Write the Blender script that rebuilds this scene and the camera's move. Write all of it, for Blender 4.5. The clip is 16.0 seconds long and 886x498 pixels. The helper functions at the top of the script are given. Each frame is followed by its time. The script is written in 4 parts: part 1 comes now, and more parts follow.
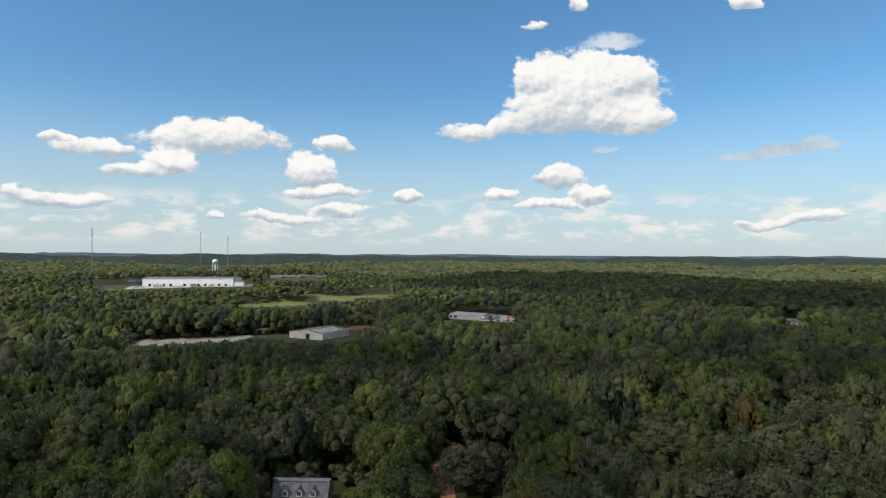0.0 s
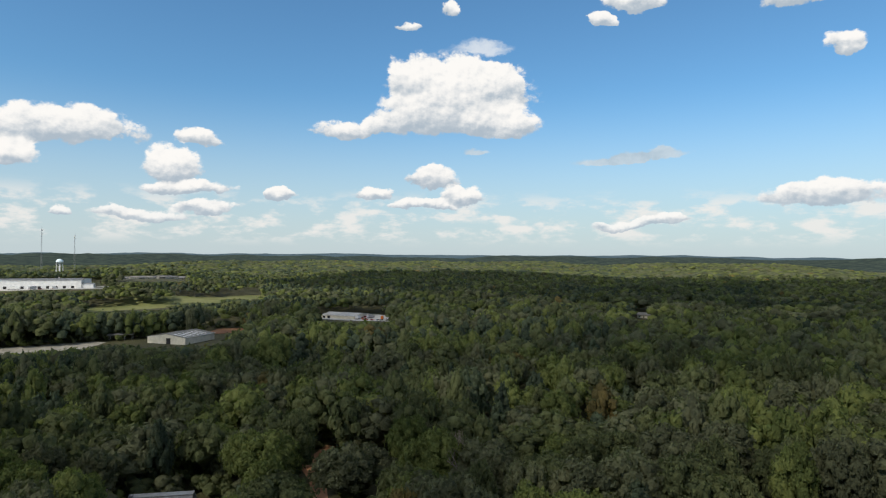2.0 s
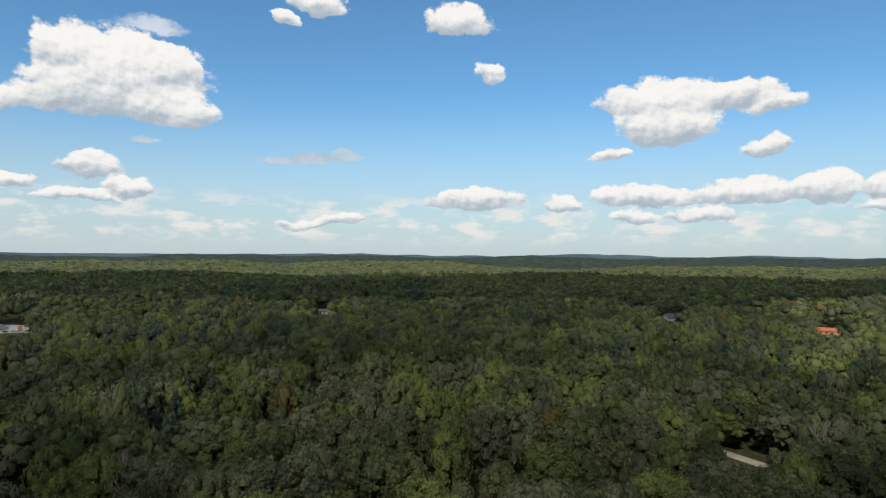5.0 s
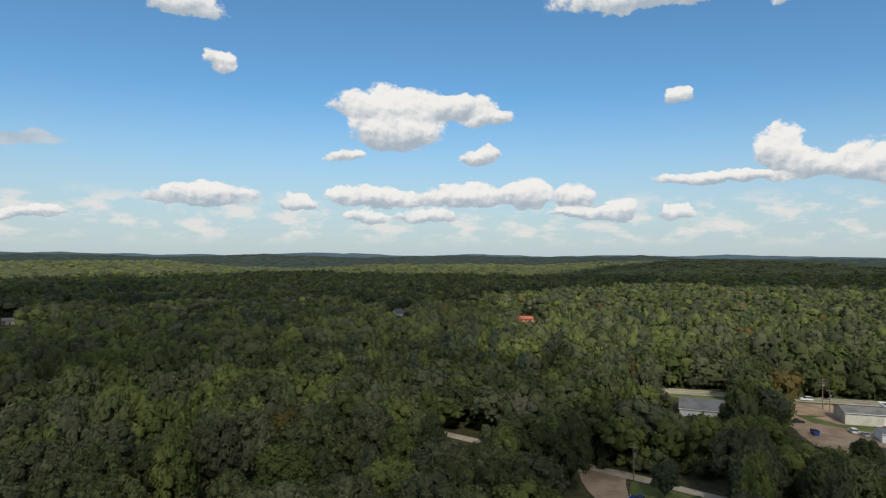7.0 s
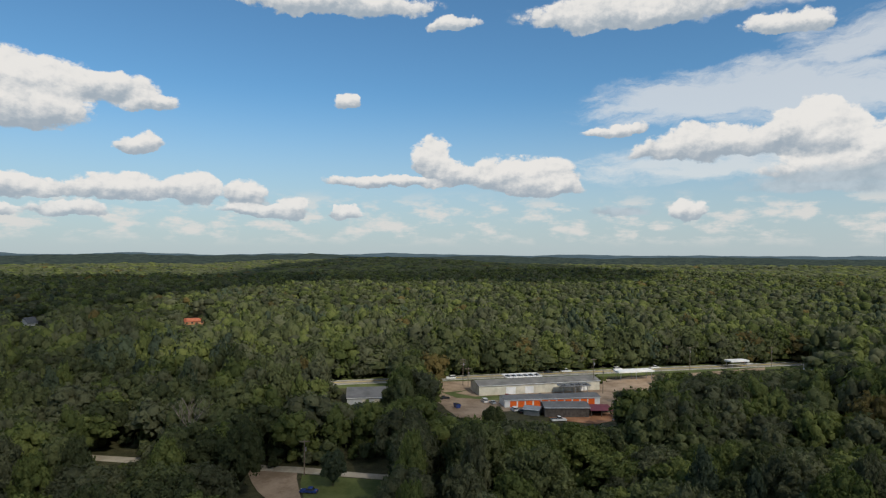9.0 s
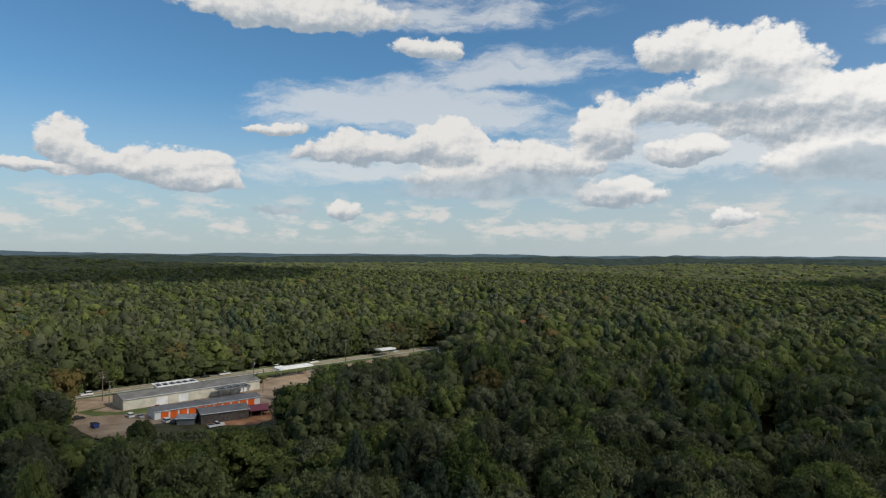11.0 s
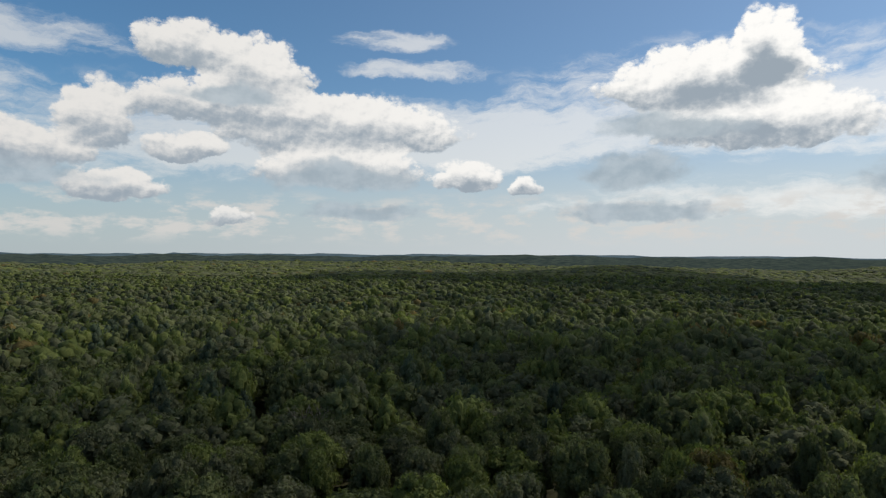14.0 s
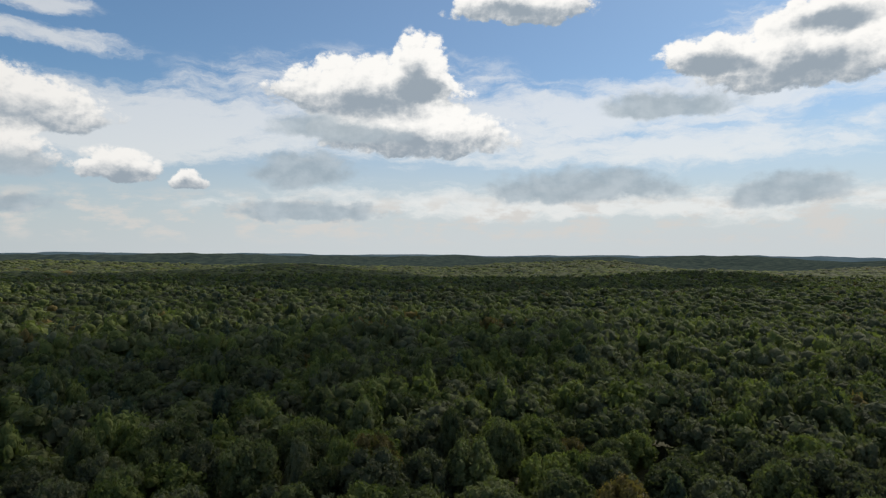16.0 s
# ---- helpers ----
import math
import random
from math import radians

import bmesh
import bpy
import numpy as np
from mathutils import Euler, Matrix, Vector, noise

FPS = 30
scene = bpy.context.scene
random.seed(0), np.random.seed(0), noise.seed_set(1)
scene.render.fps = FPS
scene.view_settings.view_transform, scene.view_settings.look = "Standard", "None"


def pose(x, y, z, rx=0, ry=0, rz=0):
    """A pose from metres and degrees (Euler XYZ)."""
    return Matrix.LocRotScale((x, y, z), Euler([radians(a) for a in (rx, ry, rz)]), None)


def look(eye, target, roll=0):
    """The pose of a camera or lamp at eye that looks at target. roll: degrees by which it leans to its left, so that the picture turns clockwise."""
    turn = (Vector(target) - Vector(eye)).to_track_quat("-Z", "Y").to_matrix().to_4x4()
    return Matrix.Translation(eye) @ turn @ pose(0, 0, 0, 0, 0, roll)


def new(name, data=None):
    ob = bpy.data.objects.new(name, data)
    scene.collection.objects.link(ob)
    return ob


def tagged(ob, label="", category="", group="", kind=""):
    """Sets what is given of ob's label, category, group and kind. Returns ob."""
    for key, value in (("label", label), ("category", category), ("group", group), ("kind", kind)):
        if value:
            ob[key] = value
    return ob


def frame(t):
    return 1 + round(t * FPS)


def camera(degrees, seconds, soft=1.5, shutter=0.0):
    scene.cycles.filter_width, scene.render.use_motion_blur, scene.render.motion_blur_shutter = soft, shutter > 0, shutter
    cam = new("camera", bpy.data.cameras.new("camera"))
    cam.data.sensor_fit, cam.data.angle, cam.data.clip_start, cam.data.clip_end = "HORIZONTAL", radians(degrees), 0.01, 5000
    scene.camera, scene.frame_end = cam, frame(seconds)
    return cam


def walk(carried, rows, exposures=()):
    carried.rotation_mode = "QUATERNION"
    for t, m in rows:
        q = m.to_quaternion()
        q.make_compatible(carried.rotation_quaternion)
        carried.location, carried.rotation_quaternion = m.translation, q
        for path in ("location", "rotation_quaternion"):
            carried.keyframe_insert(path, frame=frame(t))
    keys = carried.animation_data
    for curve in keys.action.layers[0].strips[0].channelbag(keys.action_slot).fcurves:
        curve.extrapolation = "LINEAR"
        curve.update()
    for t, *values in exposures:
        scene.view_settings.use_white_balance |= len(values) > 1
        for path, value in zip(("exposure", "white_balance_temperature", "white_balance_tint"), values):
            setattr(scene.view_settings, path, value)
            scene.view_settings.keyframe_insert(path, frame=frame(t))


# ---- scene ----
# The drone hangs in one spot, 62 m above the ground, and turns clockwise.
EYE, PITCH, ROLL = 62.0, 0.48, -0.32
cam = camera(70.6, 16.0, soft=1.2)
YAWS = [(0.0, 0.0), (0.5, -2.98), (1.0, -5.63), (1.5, -8.29), (2.0, -11.49), (2.5, -15.52), (3.0, -19.85), (3.5, -24.34),
        (6.0, -51.7), (6.5, -57.76), (7.0, -63.94), (7.5, -70.15), (8.0, -76.47), (8.5, -83.46), (9.0, -93.31), (9.5, -102.64),
        (12.0, -137.41), (12.5, -145.38), (13.0, -152.58), (13.5, -159.82), (14.0, -167.28), (14.5, -174.68), (15.0, -182.15),
        (15.5, -189.56), (16.0, -196.9)]
walk(cam, [(t, pose(0, 0, EYE, 90 + PITCH, ROLL, yaw)) for t, yaw in YAWS],
     [(0.0, 0.14), (3.5, 0.12), (6.0, 0.04), (9.0, -0.15), (12.5, -0.22), (16.0, -0.28)])

# ---- world and sun ----
SUN_AZ, SUN_EL = 122.0, 42.0          # azimuth counter-clockwise from +y
SUN_DIR = Vector((-math.sin(radians(SUN_AZ)) * math.cos(radians(SUN_EL)), math.cos(radians(SUN_AZ)) * math.cos(radians(SUN_EL)), math.sin(radians(SUN_EL))))
sun = new("sun", bpy.data.lights.new("sun", "SUN"))
sun.data.energy, sun.data.angle, sun.data.color = 4.3, radians(0.53), (1.0, 0.93, 0.80)
sun.matrix_world = look(SUN_DIR * 1000, (0, 0, 0))


class Nodes:
    """Small helper to wire shader nodes."""

    def __init__(self, tree):
        self.tree = tree

    def add(self, kind, ins=None):
        n = self.tree.nodes.new(kind)
        self.feed(n, ins)
        return n

    def feed(self, n, ins):
        for k, v in (ins or {}).items():
            if isinstance(v, bpy.types.NodeSocket):
                self.tree.links.new(v, n.inputs[k])
            else:
                n.inputs[k].default_value = v

    def math(self, op, a, b=0.0, c=0.0, clamp=False):
        n = self.add("ShaderNodeMath", {0: a, 1: b, 2: c})
        n.operation, n.use_clamp = op, clamp
        return n.outputs[0]

    def vec(self, op, a, b=(0, 0, 0), c=(0, 0, 0)):
        n = self.tree.nodes.new("ShaderNodeVectorMath")
        n.operation = op
        self.feed(n, {0: a, 1: b, 2: c})
        return n.outputs["Value"] if op in ("LENGTH", "DISTANCE", "DOT_PRODUCT") else n.outputs[0]

    def ramp(self, x, lo, hi, a=0.0, b=1.0, smooth=True):
        n = self.add("ShaderNodeMapRange", {0: x, 1: lo, 2: hi, 3: a, 4: b})
        n.interpolation_type = "SMOOTHSTEP" if smooth else "LINEAR"
        return n.outputs[0]

    def mix(self, fac, a, b):
        n = self.add("ShaderNodeMix")
        n.data_type = "RGBA"
        for sock, v in ((n.inputs[0], fac), (n.inputs[6], a), (n.inputs[7], b)):
            if isinstance(v, bpy.types.NodeSocket):
                self.tree.links.new(v, sock)
            else:
                sock.default_value = v
        return n.outputs[2]

    def billow(self, vector, scale, detail=3.0):
        """Round heads with creases between them, 0 in the creases."""
        n = self.tree.nodes.new("ShaderNodeTexVoronoi")
        n.voronoi_dimensions, n.normalize = "2D", True
        self.feed(n, {"Vector": vector, "Scale": scale, "Detail": detail, "Roughness": 0.55, "Lacunarity": 2.3})
        return self.math("SUBTRACT", 1.0, n.outputs["Distance"])

    def noise(self, vector, scale, detail=4.0, rough=0.55, colour=False):
        n = self.add("ShaderNodeTexNoise", {"Vector": vector, "Scale": scale, "Detail": detail, "Roughness": rough})
        return n.outputs["Color" if colour else 0]


world = bpy.data.worlds.new("sky")
scene.world = world
world.use_nodes = True
world.node_tree.nodes.clear()
W = Nodes(world.node_tree)
MID_AZ = -97.0                       # the middle of the part of the sky that is seen
way = W.add("ShaderNodeTexCoord").outputs["Generated"]
turned = W.add("ShaderNodeVectorRotate", {"Vector": way, "Axis": (0, 0, 1), "Angle": radians(-MID_AZ)}).outputs[0]
sep = W.add("ShaderNodeSeparateXYZ", {0: turned})
AZ = W.math("MULTIPLY", W.math("ARCTAN2", sep.outputs[0], sep.outputs[1]), 57.29578)      # degrees to the right of the middle
EL = W.math("MULTIPLY", W.math("ARCSINE", sep.outputs[2]), 57.29578)
sky_dir = W.add("ShaderNodeCombineXYZ", {0: AZ, 1: EL}).outputs[0]
air = W.add("ShaderNodeTexSky")
air.sky_type, air.sun_disc, air.sun_elevation, air.sun_rotation = "NISHITA", False, radians(SUN_EL), radians(-SUN_AZ)
air.altitude, air.air_density, air.dust_density, air.ozone_density = 200.0, 1.0, 0.6, 2.5
nishita = air.outputs[0]

# Clouds: puffs in degrees of azimuth and height, swirled and frayed by noise.
swirl = W.vec("SUBTRACT", W.noise(W.vec("MULTIPLY", sky_dir, (1, 1.3, 1)), 0.16, 5.0, 0.62, colour=True), (0.5, 0.5, 0.5))
swirled = W.vec("MULTIPLY_ADD", swirl, (4.4, 3.0, 0), sky_dir)
PUFFS, VEILS, GREYS = [], [], []


def cloud(*puffs, into=PUFFS):
    """A cumulus of puffs (azimuth, height, half width, half height), in degrees."""
    into.extend(puffs)


def gather(puffs, where):
    """The summed thickness of the puffs (z) and the place within them (x, y, weighted)."""
    total = None
    for az, el, w, h in puffs:
        u, w, h = MID_AZ - az, w * (1.2 if az > -118 else 1.42), h * (1.22 if az > -118 else 1.42)
        v = W.vec("MULTIPLY_ADD", where, (1 / w, 1 / h, 0), (-u / w, -el / h, 1))
        m = W.vec("MAXIMUM", v, W.vec("MULTIPLY", v, (1, -1.9, 0)))
        weight = W.math("SUBTRACT", 1.0, W.vec("DISTANCE", m, (0, 0, 1)), clamp=True)
        scaled = W.tree.nodes.new("ShaderNodeVectorMath")
        scaled.operation = "SCALE"
        W.feed(scaled, {0: v, "Scale": weight})
        v = scaled.outputs[0]
        total = W.vec("ADD", v, total) if total else v
    return W.add("ShaderNodeSeparateXYZ", {0: total}).outputs


cloud((-13.0, 14.2, 6.6, 3.6), (-11.0, 12.1, 6.0, 2.7), (-3.4, 11.3, 3.9, 1.2), (-16.8, 11.6, 3.6, 2.0), (-9.0, 15.3, 3.0, 2.4), (-16.1, 15.2, 2.9, 1.9))
cloud((20.1, 9.5, 6.2, 1.8), (23.7, 7.5, 2.6, 1.5), (26.2, 6.8, 2.5, 0.8))
cloud((28.9, 8.3, 2.9, 0.9), (31.6, 8.9, 1.2, 0.5))
cloud((31.4, 4.0, 3.8, 1.0))
cloud((12.2, 7.0, 2.4, 2.0), (9.9, 9.5, 1.9, 1.0), (11.0, 5.4, 3.4, 0.8))
cloud((3.3, 4.9, 1.4, 0.8))
cloud((-5.4, 5.4, 2.3, 0.8), (-10.3, 6.4, 2.0, 1.4), (-13.2, 5.1, 2.1, 1.0), (-9.8, 4.4, 2.8, 0.6))
cloud((20.1, 3.3, 1.1, 0.5))
cloud((-11.7, 21.2, 0.9, 0.8))
cloud((-25.4, 19.9, 1.3, 0.8))
cloud((-8.2, 19.8, 1.0, 0.5))
cloud((-28.7, 2.7, 3.8, 0.6), (-31.6, 3.0, 1.3, 0.6))
cloud((9.5, 3.8, 2.5, 0.7), (14.4, 3.2, 3.4, 0.7))
cloud((-42.9, 4.6, 4.6, 1.3))
cloud((-50.6, 4.3, 1.9, 0.8), (-57.2, 4.5, 3.1, 1.2))
cloud((-57.0, 3.0, 2.6, 0.7))
cloud((-41.4, 20.1, 3.6, 1.8))
cloud((-28.4, 21.3, 2.8, 1.3))
cloud((-25.3, 19.8, 1.3, 0.8))
cloud((-60.0, 13.0, 6.4, 2.0), (-65.7, 13.3, 3.2, 1.3), (-68.3, 12.3, 2.3, 1.0), (-59.4, 10.7, 4.2, 2.9), (-55.1, 8.3, 1.9, 0.8))
cloud((-67.6, 8.9, 1.6, 1.2))
cloud((-44.2, 16.0, 1.3, 0.9))
cloud((-57.7, 4.8, 4.1, 1.2), (-65.7, 5.1, 5.6, 1.4), (-71.6, 5.2, 2.3, 1.6))
cloud((-76.0, 5.1, 1.9, 1.8), (-79.4, 3.9, 1.6, 1.0), (-76.3, 3.8, 2.6, 0.7))
cloud((-62.7, 3.4, 3.0, 0.8))
cloud((-84.2, 13.7, 1.3, 1.1))
cloud((-84.4, 3.6, 1.5, 0.9))
cloud((-92.0, 8.2, 1.9, 2.3), (-94.1, 7.1, 2.9, 1.5), (-100.3, 6.8, 4.8, 2.2), (-102.3, 5.7, 3.3, 1.3))
cloud((-87.9, 6.2, 5.6, 0.7))
cloud((-84.6, 3.5, 1.7, 0.9))
cloud((-82.7, 21.5, 9.5, 1.6))
cloud((-94.0, 20.0, 2.3, 0.9))
cloud((-110.6, 20.4, 10.3, 2.0), (-122.4, 17.9, 2.8, 1.0))
cloud((-108.7, 10.9, 2.6, 0.7), (-116.1, 8.9, 5.9, 1.8), (-124.0, 9.5, 3.0, 2.4), (-125.5, 6.7, 4.6, 1.5))
cloud((-114.8, 3.7, 1.6, 1.0))
cloud((-123.9, 9.7, 3.1, 2.3), (-131.0, 7.9, 5.9, 2.2), (-138.2, 10.3, 2.5, 3.0), (-139.2, 5.4, 3.4, 1.3))
cloud((-144.6, 16.6, 3.8, 2.2), (-150.4, 14.9, 3.8, 2.8), (-148.4, 12.3, 7.2, 2.3), (-158.0, 10.7, 9.3, 3.0), (-158.0, 7.4, 6.3, 2.2))
cloud((-144.9, 8.6, 3.2, 1.2))
cloud((-169.6, 6.7, 2.8, 1.7))
cloud((-148.4, 2.9, 1.7, 0.8))
cloud((-194.8, 15.6, 2.2, 3.3), (-190.0, 13.8, 7.6, 3.0), (-194.0, 10.4, 7.8, 2.4))
cloud((-175.2, 6.0, 1.5, 1.0))
cloud((-203.8, 21.3, 5.6, 1.9))
cloud((-219.7, 16.0, 3.3, 1.7), (-226.8, 15.1, 6.8, 2.9), (-229.1, 18.0, 4.1, 1.7))
cloud((-14.4, 18.1, 3.4, 0.7), into=VEILS)
cloud((-118.3, 12.2, 11.0, 2.7), into=VEILS)
cloud((-116.1, 7.3, 13.1, 2.4), into=VEILS)
cloud((-120.5, 13.1, 10.8, 2.2), into=VEILS)
cloud((-119.0, 20.6, 15.2, 2.0), into=VEILS)
cloud((-163.2, 18.5, 4.6, 1.1), into=VEILS)
cloud((-164.9, 16.1, 6.1, 0.9), into=VEILS)
cloud((-130.4, 16.0, 8.1, 1.9), into=VEILS)
cloud((-150.9, 9.1, 23.3, 4.4), into=VEILS)
cloud((-189.9, 11.2, 16.4, 5.4), into=VEILS)
cloud((-217.5, 9.0, 17.0, 2.4), into=VEILS)
cloud((-212.8, 12.4, 12.3, 2.4), into=VEILS)
cloud((-226.8, 14.7, 8.6, 4.6), into=VEILS)
cloud((-169.0, 9.8, 10.1, 3.6), into=VEILS)
cloud((-207.9, 4.1, 27.8, 2.0), into=VEILS)
cloud((-184.4, 6.9, 4.4, 2.1), into=GREYS)
cloud((-184.7, 3.5, 6.9, 1.2), into=GREYS)
cloud((-209.4, 5.7, 8.8, 2.0), into=GREYS)
cloud((-225.6, 4.9, 4.4, 1.7), into=GREYS)
cloud((-187.4, 10.6, 5.5, 1.5), into=GREYS)
cloud((-216.6, 12.6, 5.5, 1.4), into=GREYS)
cloud((-159.8, 3.6, 4.9, 1.0), into=GREYS)
cloud((-158.4, 6.5, 6.8, 1.6), into=GREYS)
cloud((-130.5, 6.1, 7.6, 1.3), into=GREYS)
cloud((-148.4, 13.3, 4.5, 1.1), into=GREYS)
cloud((-125.1, 5.4, 5.6, 1.0), into=GREYS)
cloud((-108.7, 3.8, 2.9, 0.7), into=GREYS)
cloud((-28.5, 8.4, 4.8, 0.5), into=GREYS)
cloud((-14.2, 9.0, 1.2, 0.4), into=GREYS)
cloud((-28.0, 8.5, 4.8, 0.6), into=GREYS)

fray = W.noise(W.vec("MULTIPLY", sky_dir, (1, 1.35, 1)), 0.42, 6.0, 0.58)
relief = W.noise(W.vec("MULTIPLY_ADD", sky_dir, (1, 1.35, 1), (-0.4, 0.6, 0)), 0.42, 6.0, 0.58)
heads_at = W.vec("MULTIPLY_ADD", swirl, (1.6, 1.2, 0), W.vec("MULTIPLY", sky_dir, (1, 1.3, 1)))
heads = W.billow(heads_at, 0.62)
heads_lit = W.billow(W.vec("ADD", heads_at, (-0.22, 0.42, 0)), 0.62, 2.0)
streak = W.noise(W.vec("MULTIPLY", swirled, (0.45, 1.6, 1)), 0.5, 6.0, 0.62)
backlit = W.ramp(AZ, 20.0, 105.0, 0.0, 1.0)
# rows of small far cumulus over the horizon
row_dir = W.vec("MULTIPLY", sky_dir, (0.75, 1.9, 1))
far_rows = W.math("MULTIPLY", W.ramp(W.noise(row_dir, 0.36, 6.0, 0.60), 0.46, 0.63), W.ramp(EL, 0.5, 2.0))
far_rows = W.math("MULTIPLY", far_rows, W.ramp(EL, 3.8, 6.0, 0.85, 0.0))
haze = W.ramp(EL, -1.0, 15.0, 0.86, 0.0)
haze = W.math("ADD", haze, W.math("MULTIPLY", backlit, W.ramp(EL, 0.0, 20.0, 0.2, 0.12)), clamp=True)
clear_sky = W.mix(haze, W.vec("MULTIPLY", nishita, W.mix(backlit, (0.74, 1.13, 1.27, 1), (0.74, 0.98, 1.12, 1))), W.mix(backlit, (5.2, 5.85, 6.2, 1), (7.2, 7.7, 7.9, 1)))
# broken cloud goes on over the rest of the sky
overhead = W.ramp(W.noise(way, 2.6, 6.0, 0.6), 0.42, 0.58, 0.0, 0.9)
overhead = W.math("MULTIPLY", overhead, W.ramp(EL, 25.0, 33.0))
clear_sky = W.mix(overhead, clear_sky, (8.6, 8.6, 8.6, 1))


def sky_part(u0, u1):
    """The sky from azimuth u0 to u1 (degrees to the right of the middle), with its clouds."""
    def within(puffs):
        return [p for p in puffs if MID_AZ - p[0] + p[2] + 4 > u0 and MID_AZ - p[0] - p[2] - 4 < u1]

    sky = clear_sky
    if within(VEILS):
        veil = gather(within(VEILS), swirled)
        veil_cover = W.ramp(W.math("MULTIPLY_ADD", W.math("SUBTRACT", streak, 0.5), 2.0, veil[2]), 0.0, 0.85, 0.0, 0.66)
        veil_cover = W.math("MULTIPLY", veil_cover, W.ramp(veil[2], 0.0, 0.22))
        sky = W.mix(veil_cover, sky, W.mix(backlit, (8.4, 8.5, 8.4, 1), (10.8, 10.7, 10.4, 1)))
    sky = W.mix(far_rows, sky, (7.9, 7.7, 7.4, 1))
    if within(PUFFS):
        thick = gather(within(PUFFS), swirled)
        body = W.math("MULTIPLY_ADD", W.math("SUBTRACT", fray, 0.5), 0.75, thick[2])
        body = W.math("MULTIPLY_ADD", W.math("SUBTRACT", heads, 0.62), 0.6, body)
        cover = W.math("MULTIPLY", W.ramp(body, 0.12, 0.33), W.ramp(thick[2], 0.03, 0.16))
        height_in = W.math("DIVIDE", thick[1], W.math("ADD", thick[2], 0.08))
        lit = W.math("ADD", W.ramp(height_in, -0.40, 0.42, 0.0, 0.85), W.math("MULTIPLY_ADD", W.math("SUBTRACT", heads, heads_lit), 0.65, W.math("MULTIPLY", W.math("SUBTRACT", fray, relief), 0.95)))
        lit = W.math("SUBTRACT", lit, W.math("MULTIPLY", backlit, W.ramp(body, 0.45, 1.3, -0.08, 0.68)), clamp=True)
        cloud_colour = W.mix(W.ramp(lit, 0.0, 0.9), (3.9, 4.6, 5.3, 1), W.mix(backlit, (8.9, 8.7, 8.4, 1), (12.0, 11.8, 11.4, 1)))
        sky = W.mix(W.math("MULTIPLY", cover, W.ramp(EL, -1.0, 6.0, 0.7, 1.0)), sky, cloud_colour)
    if within(GREYS):
        low = gather(within(GREYS), swirled)
        low_cover = W.ramp(W.math("MULTIPLY_ADD", W.math("SUBTRACT", fray, 0.5), 0.9, low[2]), 0.10, 0.55, 0.0, 0.88)
        sky = W.mix(W.math("MULTIPLY", low_cover, W.ramp(low[2], 0.0, 0.15)), sky, W.mix(W.ramp(relief, 0.3, 0.7), (4.0, 4.9, 5.6, 1), (5.6, 6.4, 7.0, 1)))
    return W.add("ShaderNodeBackground", {"Color": sky, "Strength": 0.1}).outputs[0]


cuts = [-180.0, -78.0, -50.0, -20.0, 12.0, 40.0, 75.0, 105.0, 180.0]
shader = sky_part(cuts[0], cuts[1])
for u0, u1 in zip(cuts[1:], cuts[2:]):
    shader = W.add("ShaderNodeMixShader", {0: W.math("GREATER_THAN", AZ, u0), 1: shader, 2: sky_part(u0, u1)}).outputs[0]
W.tree.links.new(shader, W.add("ShaderNodeOutputWorld").inputs[0])
world.cycles.sampling_method, world.cycles.sample_map_resolution = "MANUAL", 512

# ---- materials ----


def material(name, colours, scale, rough=0.8, spec=0.2, bump=0.0, metal=0.0, detail=6.0, fine=8.0, island=0.0, object_random=0.0):
    """A surface of two mixed colours: patches at the given scale, finer grain on top, and relief."""
    m = bpy.data.materials.new(name)
    m.use_nodes = True
    m.node_tree.nodes.clear()
    N = Nodes(m.node_tree)
    place = N.add("ShaderNodeNewGeometry").outputs["Position"]
    broad = N.noise(place, scale, detail, 0.6)
    grain = N.noise(place, scale * fine, 3.0, 0.6)
    fac = N.math("MULTIPLY_ADD", N.math("SUBTRACT", grain, 0.5), 0.5, N.ramp(broad, 0.3, 0.7))
    if island:
        rnd = N.add("ShaderNodeNewGeometry").outputs["Random Per Island"]
        fac = N.math("MULTIPLY_ADD", N.math("SUBTRACT", rnd, 0.5), island, fac)
    if object_random:
        rnd = N.add("ShaderNodeObjectInfo").outputs["Random"]
        fac = N.math("MULTIPLY_ADD", N.math("SUBTRACT", rnd, 0.5), object_random, fac)
    fac = N.math("ADD", fac, 0.0, clamp=True)
    colour = N.mix(fac, (*colours[0], 1), (*colours[1], 1))
    p = N.add("ShaderNodeBsdfPrincipled", {"Base Color": colour, "Roughness": rough, "Metallic": metal, "Specular IOR Level": spec})
    if bump:
        b = N.add("ShaderNodeBump", {"Height": grain, "Strength": bump, "Distance": 0.3})
        N.tree.links.new(b.outputs[0], p.inputs["Normal"])
    N.tree.links.new(p.outputs[0], N.add("ShaderNodeOutputMaterial").inputs[0])
    return m


